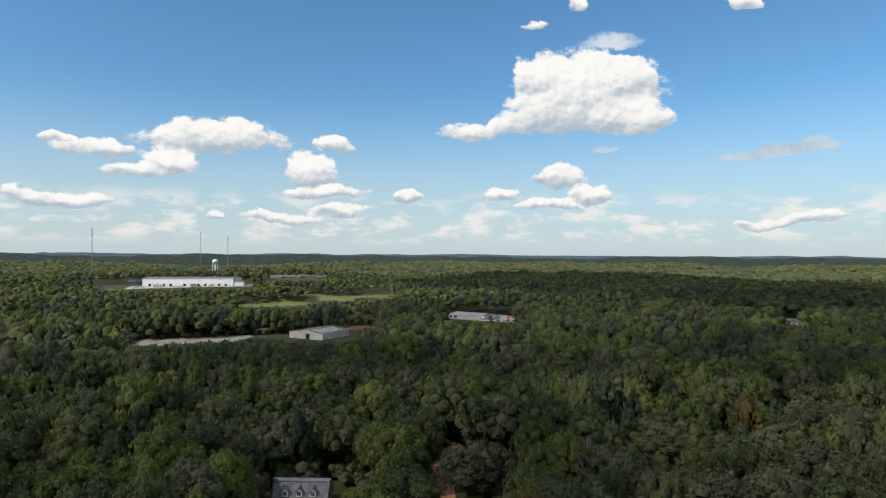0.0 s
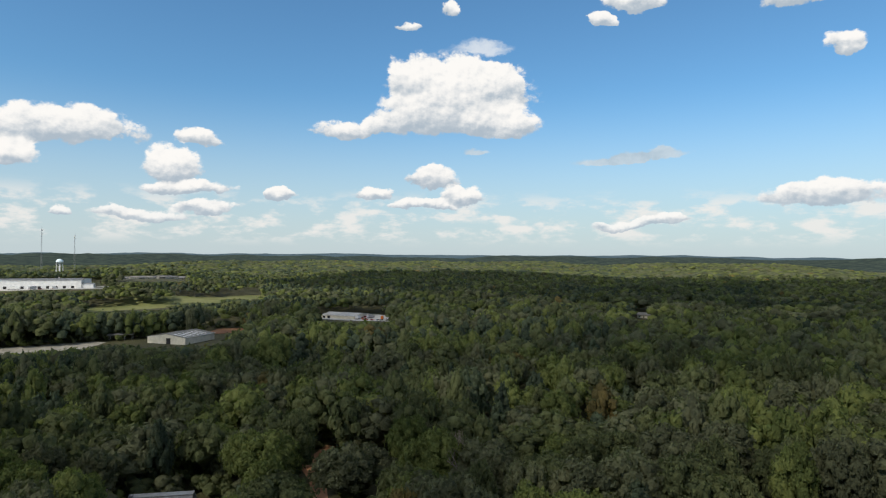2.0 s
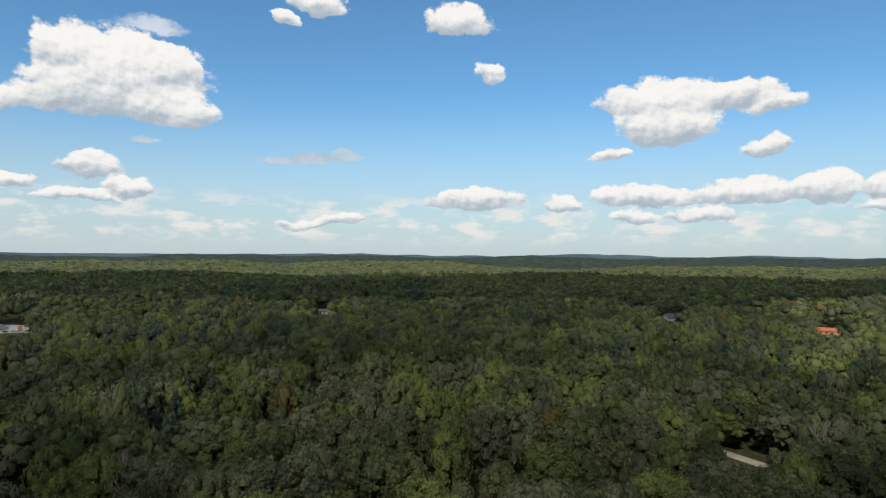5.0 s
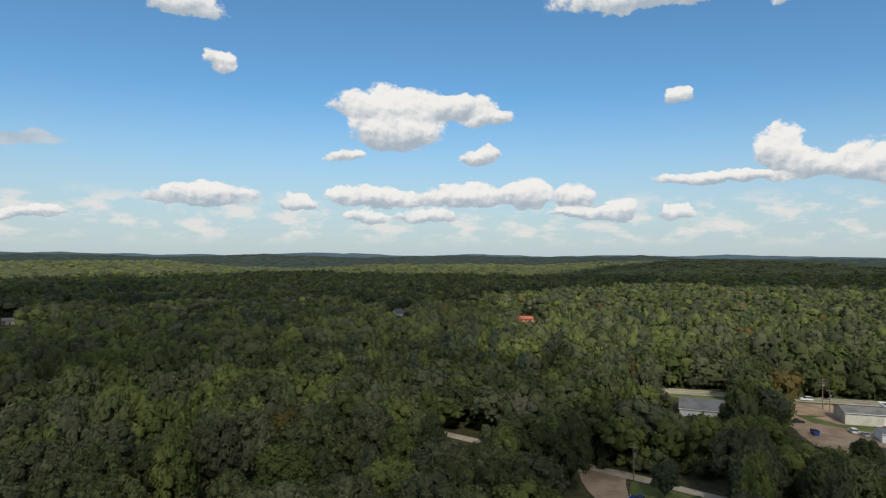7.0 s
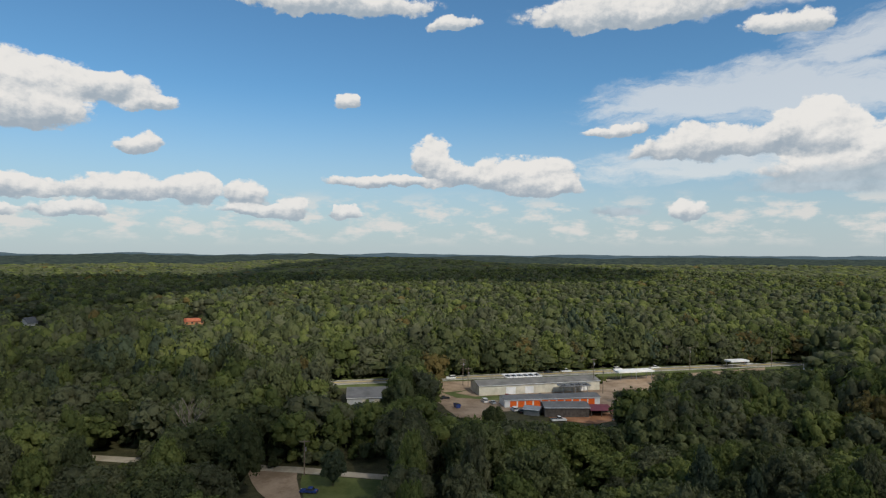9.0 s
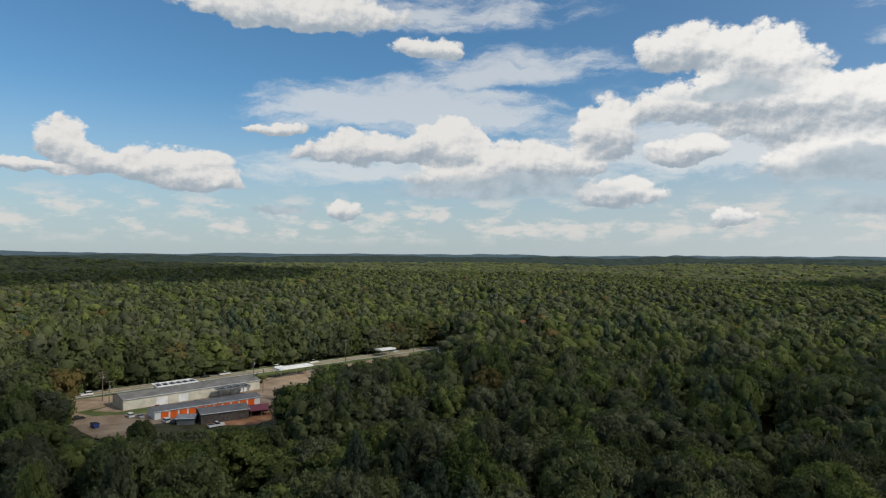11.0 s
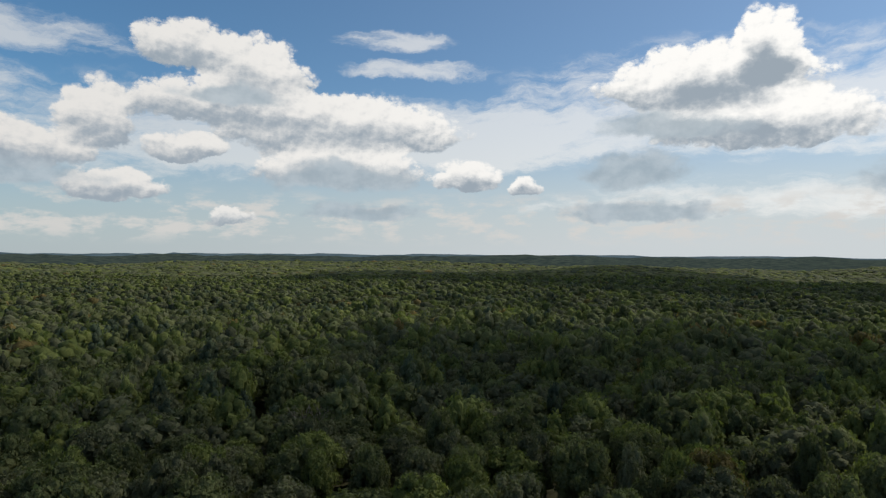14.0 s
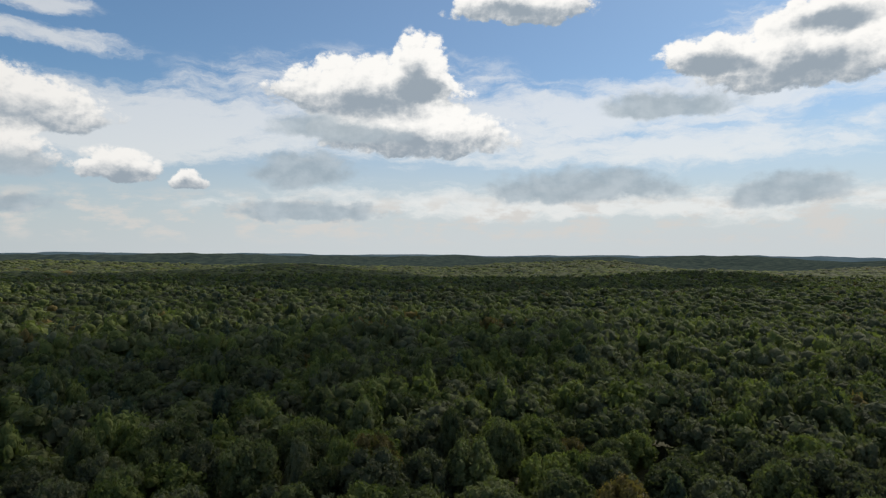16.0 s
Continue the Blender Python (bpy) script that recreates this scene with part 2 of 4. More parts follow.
def foliage(name, dark, light, scale=0.06):
    """Leaves: tone from crown to crown, from bough to bough and from spray to spray, with fine relief."""
    m = bpy.data.materials.new(name)
    m.use_nodes = True
    m.node_tree.nodes.clear()
    N = Nodes(m.node_tree)
    geo = N.add("ShaderNodeNewGeometry").outputs
    flat = N.vec("MULTIPLY", geo["Position"], (1, 1, 0.15))
    broad = N.noise(flat, scale, 2.0, 0.6)
    sprays = N.noise(geo["Position"], 0.9, 4.0, 0.7)
    tone = N.math("MULTIPLY_ADD", N.math("SUBTRACT", geo["Random Per Island"], 0.5), 0.75, N.ramp(broad, 0.32, 0.68))
    tone = N.math("MULTIPLY_ADD", N.math("SUBTRACT", N.add("ShaderNodeObjectInfo").outputs["Random"], 0.5), 0.5, tone)
    tone = N.math("MULTIPLY_ADD", N.math("SUBTRACT", sprays, 0.5), 1.5, tone, clamp=True)
    colour = N.mix(tone, (*dark, 1), (*light, 1))
    bump = N.add("ShaderNodeBump", {"Height": sprays, "Strength": 0.8, "Distance": 1.3})
    p = N.add("ShaderNodeBsdfPrincipled", {"Base Color": colour, "Roughness": 0.75, "Specular IOR Level": 0.05, "Normal": bump.outputs[0]})
    glow = N.add("ShaderNodeBsdfTranslucent", {"Color": N.vec("MULTIPLY", colour, (1.4, 1.6, 0.8)), "Normal": bump.outputs[0]})
    leaf = N.add("ShaderNodeMixShader", {0: 0.3, 1: p.outputs[0], 2: glow.outputs[0]})
    N.tree.links.new(leaf.outputs[0], N.add("ShaderNodeOutputMaterial").inputs[0])
    return m


OAK = foliage("oak_leaves", (0.053, 0.064, 0.031), (0.122, 0.137, 0.061))
OAK_GREY = foliage("grey_oak_leaves", (0.065, 0.072, 0.043), (0.132, 0.140, 0.079))
MAPLE = foliage("maple_leaves", (0.072, 0.091, 0.031), (0.158, 0.180, 0.059))
PINE = foliage("pine_needles", (0.041, 0.056, 0.039), (0.084, 0.107, 0.065))
RUST = foliage("turning_leaves", (0.080, 0.070, 0.030), (0.172, 0.132, 0.050))
LEAVES = [OAK, OAK_GREY, MAPLE, PINE, RUST]
BARK = material("bark", ((0.09, 0.075, 0.06), (0.20, 0.17, 0.14)), 1.5, bump=0.4)
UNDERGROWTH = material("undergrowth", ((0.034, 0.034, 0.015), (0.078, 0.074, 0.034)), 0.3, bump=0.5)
GRASS = material("grass", ((0.060, 0.084, 0.022), (0.130, 0.150, 0.050)), 0.08, bump=0.3)
DIRT = material("bare_dirt", ((0.22, 0.155, 0.10), (0.37, 0.28, 0.20)), 0.12, bump=0.2)
RED_CLAY = material("red_clay", ((0.26, 0.12, 0.06), (0.42, 0.22, 0.12)), 0.15, bump=0.2)
ASPHALT = material("worn_asphalt", ((0.21, 0.195, 0.165), (0.31, 0.29, 0.245)), 0.15, bump=0.1)
CONCRETE = material("concrete", ((0.33, 0.33, 0.32), (0.48, 0.47, 0.45)), 0.1, bump=0.1)
GRAVEL = material("tan_gravel", ((0.30, 0.26, 0.20), (0.44, 0.39, 0.31)), 0.2, bump=0.2)
GREY_ROOF = material("grey_metal_roof", ((0.11, 0.11, 0.11), (0.18, 0.18, 0.18)), 0.2, rough=0.6, spec=0.2)
SHINGLE = material("grey_shingles", ((0.12, 0.12, 0.13), (0.19, 0.19, 0.20)), 0.8, rough=0.85, bump=0.3)
TAN_ROOF = material("weathered_metal_roof", ((0.13, 0.125, 0.112), (0.22, 0.21, 0.19)), 0.25, rough=0.55)
CREAM = material("cream_siding", ((0.50, 0.47, 0.38), (0.66, 0.62, 0.52)), 0.3)
WHITE = material("white_paint", ((0.66, 0.67, 0.67), (0.82, 0.82, 0.81)), 0.3, rough=0.5)
ORANGE = material("orange_door", ((0.70, 0.12, 0.02), (0.85, 0.17, 0.03)), 0.6, rough=0.45)
MAROON = material("maroon_canopy", ((0.12, 0.02, 0.03), (0.19, 0.035, 0.045)), 0.5, rough=0.5)
# Near-black; on panels set as openings it paints the unlit inside.
DARK = material("dark_panel_and_inner_shade", ((0.018, 0.018, 0.02), (0.035, 0.035, 0.04)), 0.5)
STEEL = material("galvanised_steel", ((0.25, 0.26, 0.27), (0.38, 0.39, 0.40)), 0.6, rough=0.45, metal=0.6)
TIMBER = material("pole_timber", ((0.13, 0.10, 0.075), (0.25, 0.20, 0.155)), 1.0)
GLASS = material("dark_glass", ((0.02, 0.025, 0.03), (0.05, 0.06, 0.07)), 0.6, rough=0.08, spec=0.6)
RUBBER = material("tyre_rubber", ((0.015, 0.015, 0.015), (0.03, 0.03, 0.03)), 2.0)

# ---- plan ----


def polar(az, d, z=0.0):
    """A place by azimuth (degrees counter-clockwise from +y) and ground distance from the camera."""
    return Vector((-math.sin(radians(az)) * d, math.cos(radians(az)) * d, z))


def smooth(x, a, b):
    k = np.clip((x - a) / (b - a), 0, 1)
    return k * k * (3 - 2 * k)


def waves(x, y, size, seed):
    """Cheap smooth noise, from -1 to 1, made of crossing waves."""
    rng = np.random.default_rng(seed)
    out = 0
    for _ in range(6):
        a, k, ph = rng.uniform(0, 6.283), rng.uniform(0.6, 1.7) / size * 6.283, rng.uniform(0, 6.283)
        out = out + np.sin((x * np.cos(a) + y * np.sin(a)) * k + ph)
    return out / 3.2


def land(x, y):
    """The ground's height: level near by, rolling and rising far off."""
    x, y = np.asarray(x, float), np.asarray(y, float)
    r = np.hypot(x, y)
    z = 38.0 * smooth(r, 1100, 4700)
    z = z + waves(x, y, 1500, 5) * 19 * smooth(r, 900, 2000) * (1 - 0.55 * smooth(r, 2600, 3800)) + waves(x, y, 640, 6) * (4.0 * smooth(r, 600, 1500) + 2.0 * smooth(r, 1600, 3000))
    z = z + 16.0 * smooth(y, 780, 855) * (1 - smooth(y, 1050, 1700)) * smooth(x, -760, -480) * (1 - smooth(x, -280, -120))
    return np.where(r < 760, z * smooth(r, 480, 760), z)


# Clearings: azimuths, near and far distance, and the slope below the eye (degrees) of the low growth before them.
CLEAR = [
    (9.6, 15.4, 146, 166, 21.6), (-1.2, 0.5, 170, 200, 21.3), (7.8, 14.5, 446, 500, 7.9), (14.5, 18.4, 470, 490, 7.5),
    (17.6, 26.5, 462, 483, 7.62), (6.2, 9.0, 505, 545, 6.9), (-6.9, 0.0, 566, 634, 6.22), (4.6, 8.0, 875, 945, 3.98), (8.0, 12.0, 840, 885, 4.25),
    (12.0, 18.4, 760, 790, 4.72), (17.0, 29.0, 880, 1005, 2.98), (-88.0, -76.6, 140, 184, 23.8), (-67.2, -64.8, 196, 216, 16.5),
    (-108.4, -96.6, 236, 304, 14.75), (-96.6, -93.0, 234, 304, 14.5), (-88.4, -84.2, 250, 290, 13.2),
    (-111.8, -108.4, 292, 330, 11.6), (-61.0, -59.2, 598, 612, 5.7), (-73.0, -70.9, 574, 592, 6.25), (-131.7, -130.5, 535, 556, 6.6), (-30.0, -28.6, 640, 656, 5.6), (-124.4, -123.2, 380, 396, 8.9), (19.4, 20.6, 1318, 1345, 1.4), (10.8, 15.6, 1242, 1300, 2.36),
]
ROAD_A, ROAD_B = Vector((288.0, 118.0, 0)), Vector((353.0, -245.0, 0))     # middle of the highway
ROAD_DIR = (ROAD_B - ROAD_A).normalized()
ROAD_OUT = Vector((-ROAD_DIR.y, ROAD_DIR.x, 0))                             # away from the camera


def growth_cap(x, y):
    """How high trees grow at each place: nothing in the clearings, young growth before them."""
    az = np.degrees(np.arctan2(-x, y))
    az = np.where(az > 60, az - 360, az)
    d = np.hypot(x, y)
    cap = np.full_like(d, 99.0)
    for a0, a1, near, far, slope in CLEAR:
        pad = np.degrees(3.0 / d)
        inside = (az > a0 - pad) & (az < a1 + pad)
        cap = np.where(inside & (d > near - 4) & (d < far + 3), 0, cap)
        before = inside & (d <= near)
        cap = np.where(before, np.minimum(cap, EYE - d * math.tan(radians(slope)) - land(x, y)), cap)
    along = (x - ROAD_A.x) * ROAD_DIR.x + (y - ROAD_A.y) * ROAD_DIR.y
    off = (x - ROAD_A.x) * ROAD_OUT.x + (y - ROAD_A.y) * ROAD_OUT.y
    on_road = (along > -80) & (along < 352)
    cap = np.where(on_road & (off > -13) & (off < 11), 0, cap)
    # the verge of the highway stays open where no wood stands before it
    reach = -((off + 11) / np.maximum(np.abs(np.cos(np.radians(az + 100))), 0.3))
    edge = d + reach
    open_verge = on_road & (off < -11) & (along > 78) & (az > -123.3) & (along < 345) & ((az > -88.6) | (az < -93.0))
    cap = np.where(open_verge & (off > -150), np.minimum(cap, EYE * (1 - d / np.maximum(edge, 1)) + 0.8), cap)
    return cap


def mesh_from(name, verts, faces, mats=(), index=None, smooth_faces=False):
    """A mesh from numpy arrays of places and of equal-sized faces."""
    me = bpy.data.meshes.new(name)
    n, k = faces.shape
    me.vertices.add(len(verts))
    me.vertices.foreach_set("co", np.ascontiguousarray(verts, np.float32).ravel())
    me.loops.add(n * k)
    me.loops.foreach_set("vertex_index", np.ascontiguousarray(faces, np.int32).ravel())
    me.polygons.add(n)
    me.polygons.foreach_set("loop_start", np.arange(0, n * k, k, dtype=np.int32))
    me.polygons.foreach_set("loop_total", np.full(n, k, np.int32))
    for m in mats:
        me.materials.append(m)
    if index is not None:
        me.polygons.foreach_set("material_index", np.ascontiguousarray(index, np.int32))
    me.polygons.foreach_set("use_smooth", np.full(n, smooth_faces))
    me.update(calc_edges=True)
    me.validate()
    return me


# ---- ground ----
rings = np.concatenate([[0.0], np.linspace(40, 700, 34), np.geomspace(730, 4890, 60)])
SPOKES = 420
ang = np.linspace(0, 2 * np.pi, SPOKES, endpoint=False)
gx, gy = np.outer(rings, np.sin(ang)), np.outer(rings, np.cos(ang))
canopy_rise = 15.0 * smooth(np.hypot(gx, gy), 2300, 2600)
canopy_rise = canopy_rise * (1 + 0.25 * waves(gx, gy, 60, 8))
gv = np.stack([gx, gy, land(gx, gy) + canopy_rise], -1).reshape(-1, 3)
ii, jj = np.meshgrid(np.arange(len(rings) - 1), np.arange(SPOKES), indexing="ij")
a = ii * SPOKES + jj
b = ii * SPOKES + (jj + 1) % SPOKES
gf = np.stack([a, b, b + SPOKES, a + SPOKES], -1).reshape(-1, 4)[:, ::-1]
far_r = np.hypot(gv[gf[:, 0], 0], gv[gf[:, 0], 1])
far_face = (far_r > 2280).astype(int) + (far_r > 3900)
# Base colour carries the shade between crowns and a bluish haze tint.
SHADED_FAR_WOOD = material("far_wood_shade_and_haze", ((0.022, 0.033, 0.033), (0.056, 0.072, 0.058)), 0.03, spec=0.0, bump=1.0, detail=8.0, fine=3.0)
# Distance haze put into the colour: the outer ring is painted blue.
HAZE_HILLS = material("haze_tinted_hills", ((0.055, 0.085, 0.105), (0.085, 0.120, 0.140)), 0.006, spec=0.0)
ground = new("ground", mesh_from("ground", gv, gf, (UNDERGROWTH, SHADED_FAR_WOOD, HAZE_HILLS), far_face, True))
tagged(ground, "dark forest floor and rolling wooded land, haze painted blue at the rim", "ground", kind="structure")

# ---- trees ----
RNG = np.random.default_rng(11)


def ico(level):
    bm = bmesh.new()
    bmesh.ops.create_icosphere(bm, subdivisions=level, radius=1.0)
    v = np.array([p.co[:] for p in bm.verts])
    f = np.array([[p.index for p in q.verts] for q in bm.faces])
    bm.free()
    return v, f


ICO1, ICO5 = ico(1), ico(5)


def dome(rng, kind, n):
    """Middles and half sizes of the boughs of a crown of unit height and unit width, spread over its outside."""
    out = []
    for i in range(n):
        h = (i + 0.5) / n
        a = i * 2.39996 + rng.uniform(-0.35, 0.35)
        if kind == "pine":                       # narrow cone
            z, r, s = 0.34 + 0.60 * h, 0.40 * (1 - h) ** 0.8 + 0.02, 0.20 - 0.09 * h
        elif kind == "tall":                     # egg
            z, r, s = 0.30 + 0.60 * h, 0.36 * math.sin(math.pi * (0.28 + 0.64 * h)), 0.19
        else:                                    # broad dome
            up = -0.45 + 1.42 * h
            z, r, s = 0.60 + 0.31 * up, 0.37 * math.sqrt(max(0.0, 1 - up * up)), rng.uniform(0.13, 0.19)
        s *= math.sqrt(22.0 / n) if n > 4 else 1.9
        k = rng.uniform(0.84, 1.10)
        out.append((r * math.cos(a) * k, r * math.sin(a) * k, z + rng.uniform(-0.03, 0.03), s))
    return np.array(out)


def open_below(core, floor=-0.35):
    """The faces of a ball that do not look down."""
    v, f = core
    f = f[v[f].mean(1)[:, 2] > floor]
    used, f = np.unique(f, return_inverse=True)
    return v[used], f.reshape(-1, 3)


def crown_arrays(seed, kind, boughs, leaves, leaf, core, heart=True):
    """Triangles of a crown of unit height: rounded boughs round a heart, covered with leaf sprays."""
    rng = np.random.default_rng(seed)
    c = dome(rng, kind, boughs)
    verts, faces = [], []
    base = 0
    cv, cf = open_below(core)
    for x, y, z, s in c:
        v = cv * (s * (0.86 if leaves else 1.0)) * rng.uniform(0.84, 1.14, (len(cv), 1)) * (1, 1, 0.72) + (x, y, z)
        verts.append(v)
        faces.append(cf + base)
        base += len(v)
    if heart:
        v = ICO1[0] * ((0.30, 0.30, 0.27) if kind == "oak" else (0.20, 0.20, 0.30)) + (0, 0, 0.56)
        verts.append(v)
        faces.append(ICO1[1] + base)
        base += len(v)
    if leaves:
        share = c[:, 3] ** 2
        pick = rng.choice(len(c), leaves, p=share / share.sum())
        d = rng.normal(size=(leaves, 3)) + (0, 0, 0.35) + (c[pick, :3] - (0, 0, 0.5)) * 1.6
        d /= np.linalg.norm(d, axis=1, keepdims=True)
        p = c[pick, :3] + d * c[pick, 3:4] * rng.uniform(0.84, 1.20, (leaves, 1)) * (1, 1, 0.74)
        nrm = d + rng.normal(size=(leaves, 3)) * 0.55
        nrm /= np.linalg.norm(nrm, axis=1, keepdims=True)
        t = np.cross(nrm, rng.normal(size=(leaves, 3)))
        t /= np.linalg.norm(t, axis=1, keepdims=True)
        w = np.cross(nrm, t)
        s = leaf * rng.uniform(0.6, 1.4, (leaves, 1))
        spray = np.stack([p - t * s, p + t * s * 0.7 - w * s * 0.75, p + t * s * 0.6 + w * s * 0.85], 1)
        verts.append(spray.reshape(-1, 3))
        faces.append(np.arange(leaves)[:, None] * 3 + base + (0, 1, 2))
    return np.concatenate(verts), np.concatenate(faces)


KINDS = ["oak", "oak", "oak", "tall", "pine"]
NEAR = [crown_arrays(i, KINDS[i % 5], 30, 1750, 0.027, ICO1) for i in range(10)]
MIDDLE = [crown_arrays(50 + i, KINDS[i % 5], 16, 240, 0.052, ICO1) for i in range(10)]
FAR = [crown_arrays(90 + i, KINDS[i % 5], 7, 30, 0.085, ICO1, False) for i in range(10)]
FAR_OFF = [crown_arrays(110 + i, KINDS[i % 5], 3, 9, 0.11, ICO1, False) for i in range(10)]
FARTHER = [crown_arrays(140 + i, KINDS[i % 5], 1, 5, 0.15, ICO1, False) for i in range(10)]
for v, f in FAR_OFF + FARTHER:
    v[:, :2] -= v[:, :2].mean(0)
    v[:, 2] = v[:, 2] * 0.75 + 0.24
DISTANT = [(v * (1, 1, 0.55) + (0, 0, 0.45), f) for v, f in [open_below((ICO1[0] * RNG.uniform(0.8, 1.2, (len(ICO1[0]), 1)) * 0.5, ICO1[1]), 0.0) for i in range(10)]]


def scatter(d0, d1, spacing, seed, behind=True):
    """Uneven places on a ring of ground."""
    rng = np.random.default_rng(seed)
    n = int(2 * d1 / spacing) + 1
    ix, iy = np.meshgrid(np.arange(n), np.arange(n))
    x = (ix + 0.5 * (iy % 2)) * spacing - d1 + rng.uniform(-0.36, 0.36, ix.shape) * spacing
    y = iy * spacing - d1 + rng.uniform(-0.36, 0.36, ix.shape) * spacing
    d = np.hypot(x, y)
    az = np.degrees(np.arctan2(-x, y))
    az = np.where(az > 50, az - 360, az)
    keep = (d >= d0) & (d < d1) & (((az < 41) & (az > -239)) | (behind & (rng.uniform(0, 1, d.shape) < 0.25)))
    return x[keep], y[keep], az[keep]


def wood(x, y, az, seed):
    """Kind, size and species for trees at these places."""
    rng = np.random.default_rng(seed)
    n = len(x)
    patch = waves(x, y, 170, 21)
    d = np.hypot(x, y)
    pines = (patch + rng.normal(0, 0.5, n) + 1.0 * ((az > -4) & (d > 230)) + 0.6 * ((az > -30) & (az <= -4) & (d > 330)) - 0.2) > 0.75
    variant = rng.integers(0, 2, n) * 5 + np.where(pines, np.where(rng.uniform(0, 1, n) < 0.75, 4, 3), rng.choice([0, 1, 2, 3], n, p=[0.28, 0.28, 0.28, 0.16]))
    species = rng.choice([0, 1, 2, 4], n, p=[0.42, 0.33, 0.235, 0.015])
    species = np.where(variant % 5 == 4, np.where(rng.uniform(0, 1, n) < 0.8, 3, 0), species)
    species = np.where((variant % 5 == 3) & (rng.uniform(0, 1, n) < 0.4), 2, species)
    height = np.where(variant % 5 >= 3, rng.uniform(16, 21.5, n), rng.uniform(14.0, 20.0, n)) + 3.4 * waves(x, y, 110, 22) + 2.2 * waves(x, y, 48, 23)
    cap = growth_cap(x, y)
    height = np.minimum(height, cap * rng.uniform(0.86, 1.0, n))
    width = (10.5 + 7.5 * rng.uniform(0, 1, n) ** 1.4) * np.where(variant % 5 >= 3, 0.68, 1.0) * np.clip(height / 13.0, 0.5, 1.0)
    keep = height > 3.2
    return variant[keep], species[keep], height[keep], width[keep], x[keep], y[keep]


def joined_wood(name, shapes, x, y, az, seed, label, wide=1.0):
    """Many trees as one mesh of kind stuff."""
    var, spec, h, w, x, y = wood(x, y, az, seed)
    rng = np.random.default_rng(seed + 1)
    z0 = land(x, y)
    V, F, M, base = [], [], [], 0
    for k, (sv, sf) in enumerate(shapes):
        sel = np.where(var == k)[0]
        if not len(sel):
            continue
        a = rng.uniform(0, 6.283, len(sel))
        ca, sa, ww = np.cos(a)[:, None], np.sin(a)[:, None], (w[sel] * wide)[:, None]
        vx = (sv[:, 0] * ca - sv[:, 1] * sa) * ww + x[sel][:, None]
        vy = (sv[:, 0] * sa + sv[:, 1] * ca) * ww + y[sel][:, None]
        vz = sv[:, 2] * h[sel][:, None] + z0[sel][:, None]
        V.append(np.stack([vx, vy, vz], -1).reshape(-1, 3))
        F.append((sf[None] + (np.arange(len(sel)) * len(sv))[:, None, None] + base).reshape(-1, 3))
        M.append(np.repeat(spec[sel], len(sf)))
        base += len(sel) * len(sv)
    ob = new(name, mesh_from(name, np.concatenate(V), np.concatenate(F), LEAVES, np.concatenate(M), True))
    return tagged(ob, label, "forest", kind="stuff")


def trunk_mesh(seed):
    """A tapered trunk of unit height that forks into limbs."""
    rng = np.random.default_rng(seed)
    bm = bmesh.new()

    def limb(p, q, r0, r1):
        axis = (q - p).normalized()
        s = axis.orthogonal().normalized()
        t = axis.cross(s)
        loops = []
        for c, r in ((p, r0), ((p + q) / 2 + s * r0 * 0.6, (r0 + r1) / 2), (q, r1)):
            loops.append([bm.verts.new(c + (s * math.cos(k * 1.2566) + t * math.sin(k * 1.2566)) * r) for k in range(5)])
        for lo, hi in zip(loops, loops[1:]):
            for k in range(5):
                bm.faces.new((lo[k], lo[(k + 1) % 5], hi[(k + 1) % 5], hi[k]))

    limb(Vector((0, 0, -0.02)), Vector((0, 0, 0.5)), 0.018, 0.012)
    limb(Vector((0, 0, 0.5)), Vector((0.02, 0.01, 0.82)), 0.012, 0.004)
    for k in range(5):
        a, z = k * 1.2566 + rng.uniform(-0.4, 0.4), rng.uniform(0.36, 0.6)
        limb(Vector((0, 0, z)), Vector((math.cos(a) * 0.24, math.sin(a) * 0.24, z + rng.uniform(0.14, 0.26))), 0.008, 0.003)
    me = bpy.data.meshes.new("trunk")
    bm.to_mesh(me)
    bm.free()
    me.materials.append(BARK)
    return me


SPECIES_WORDS = ["dark green oak with a dense rounded crown", "grey-green oak with a broad rounded crown", "bright green maple with a full leafy crown",
                 "dark pine with a narrow needled crown", "oak with leaves turning rust brown"]


def near_trees(x, y, az, seed, limit):
    """The nearest trees as things of trunk and crown; returns those left over."""
    var, spec, h, w, x, y = wood(x, y, az, seed)
    order = np.argsort(np.hypot(x, y))
    templates, trunks = {}, [trunk_mesh(i) for i in range(3)]
    for i in order[:limit]:
        key = (var[i], spec[i])
        if key not in templates:
            sv, sf = NEAR[var[i]]
            templates[key] = mesh_from("crown", sv, sf, (LEAVES[spec[i]],), None, True)
        tree = new("pine_tree" if spec[i] == 3 else "tree")
        tree.location = (x[i], y[i], float(land(x[i], y[i])))
        tree.rotation_euler[2] = (i * 2.399) % 6.283
        tree.scale = (w[i], w[i], h[i])
        new("trunk", trunks[i % 3]).parent = tree
        new("crown", templates[key]).parent = tree
        tagged(tree, SPECIES_WORDS[spec[i]] + " in the woods", "tree", group="trees of the near woods")


nx, ny, naz = scatter(84, 176, 11.6, 31, behind=False)
order = np.argsort(np.hypot(nx, ny))
first, rest = order[:280], order[280:]
near_trees(nx[first], ny[first], naz[first], 41, 300)
joined_wood("near_forest", NEAR, nx[rest], ny[rest], naz[rest], 42, "mixed green oaks, maples and pines, crowns touching")
joined_wood("home_forest", MIDDLE, *scatter(0, 84, 10.4, 35), 48, "mixed green forest below the hovering viewpoint")
joined_wood("middle_forest", MIDDLE, *scatter(176, 320, 11.0, 32), 43, "dense mixed green forest in late summer")
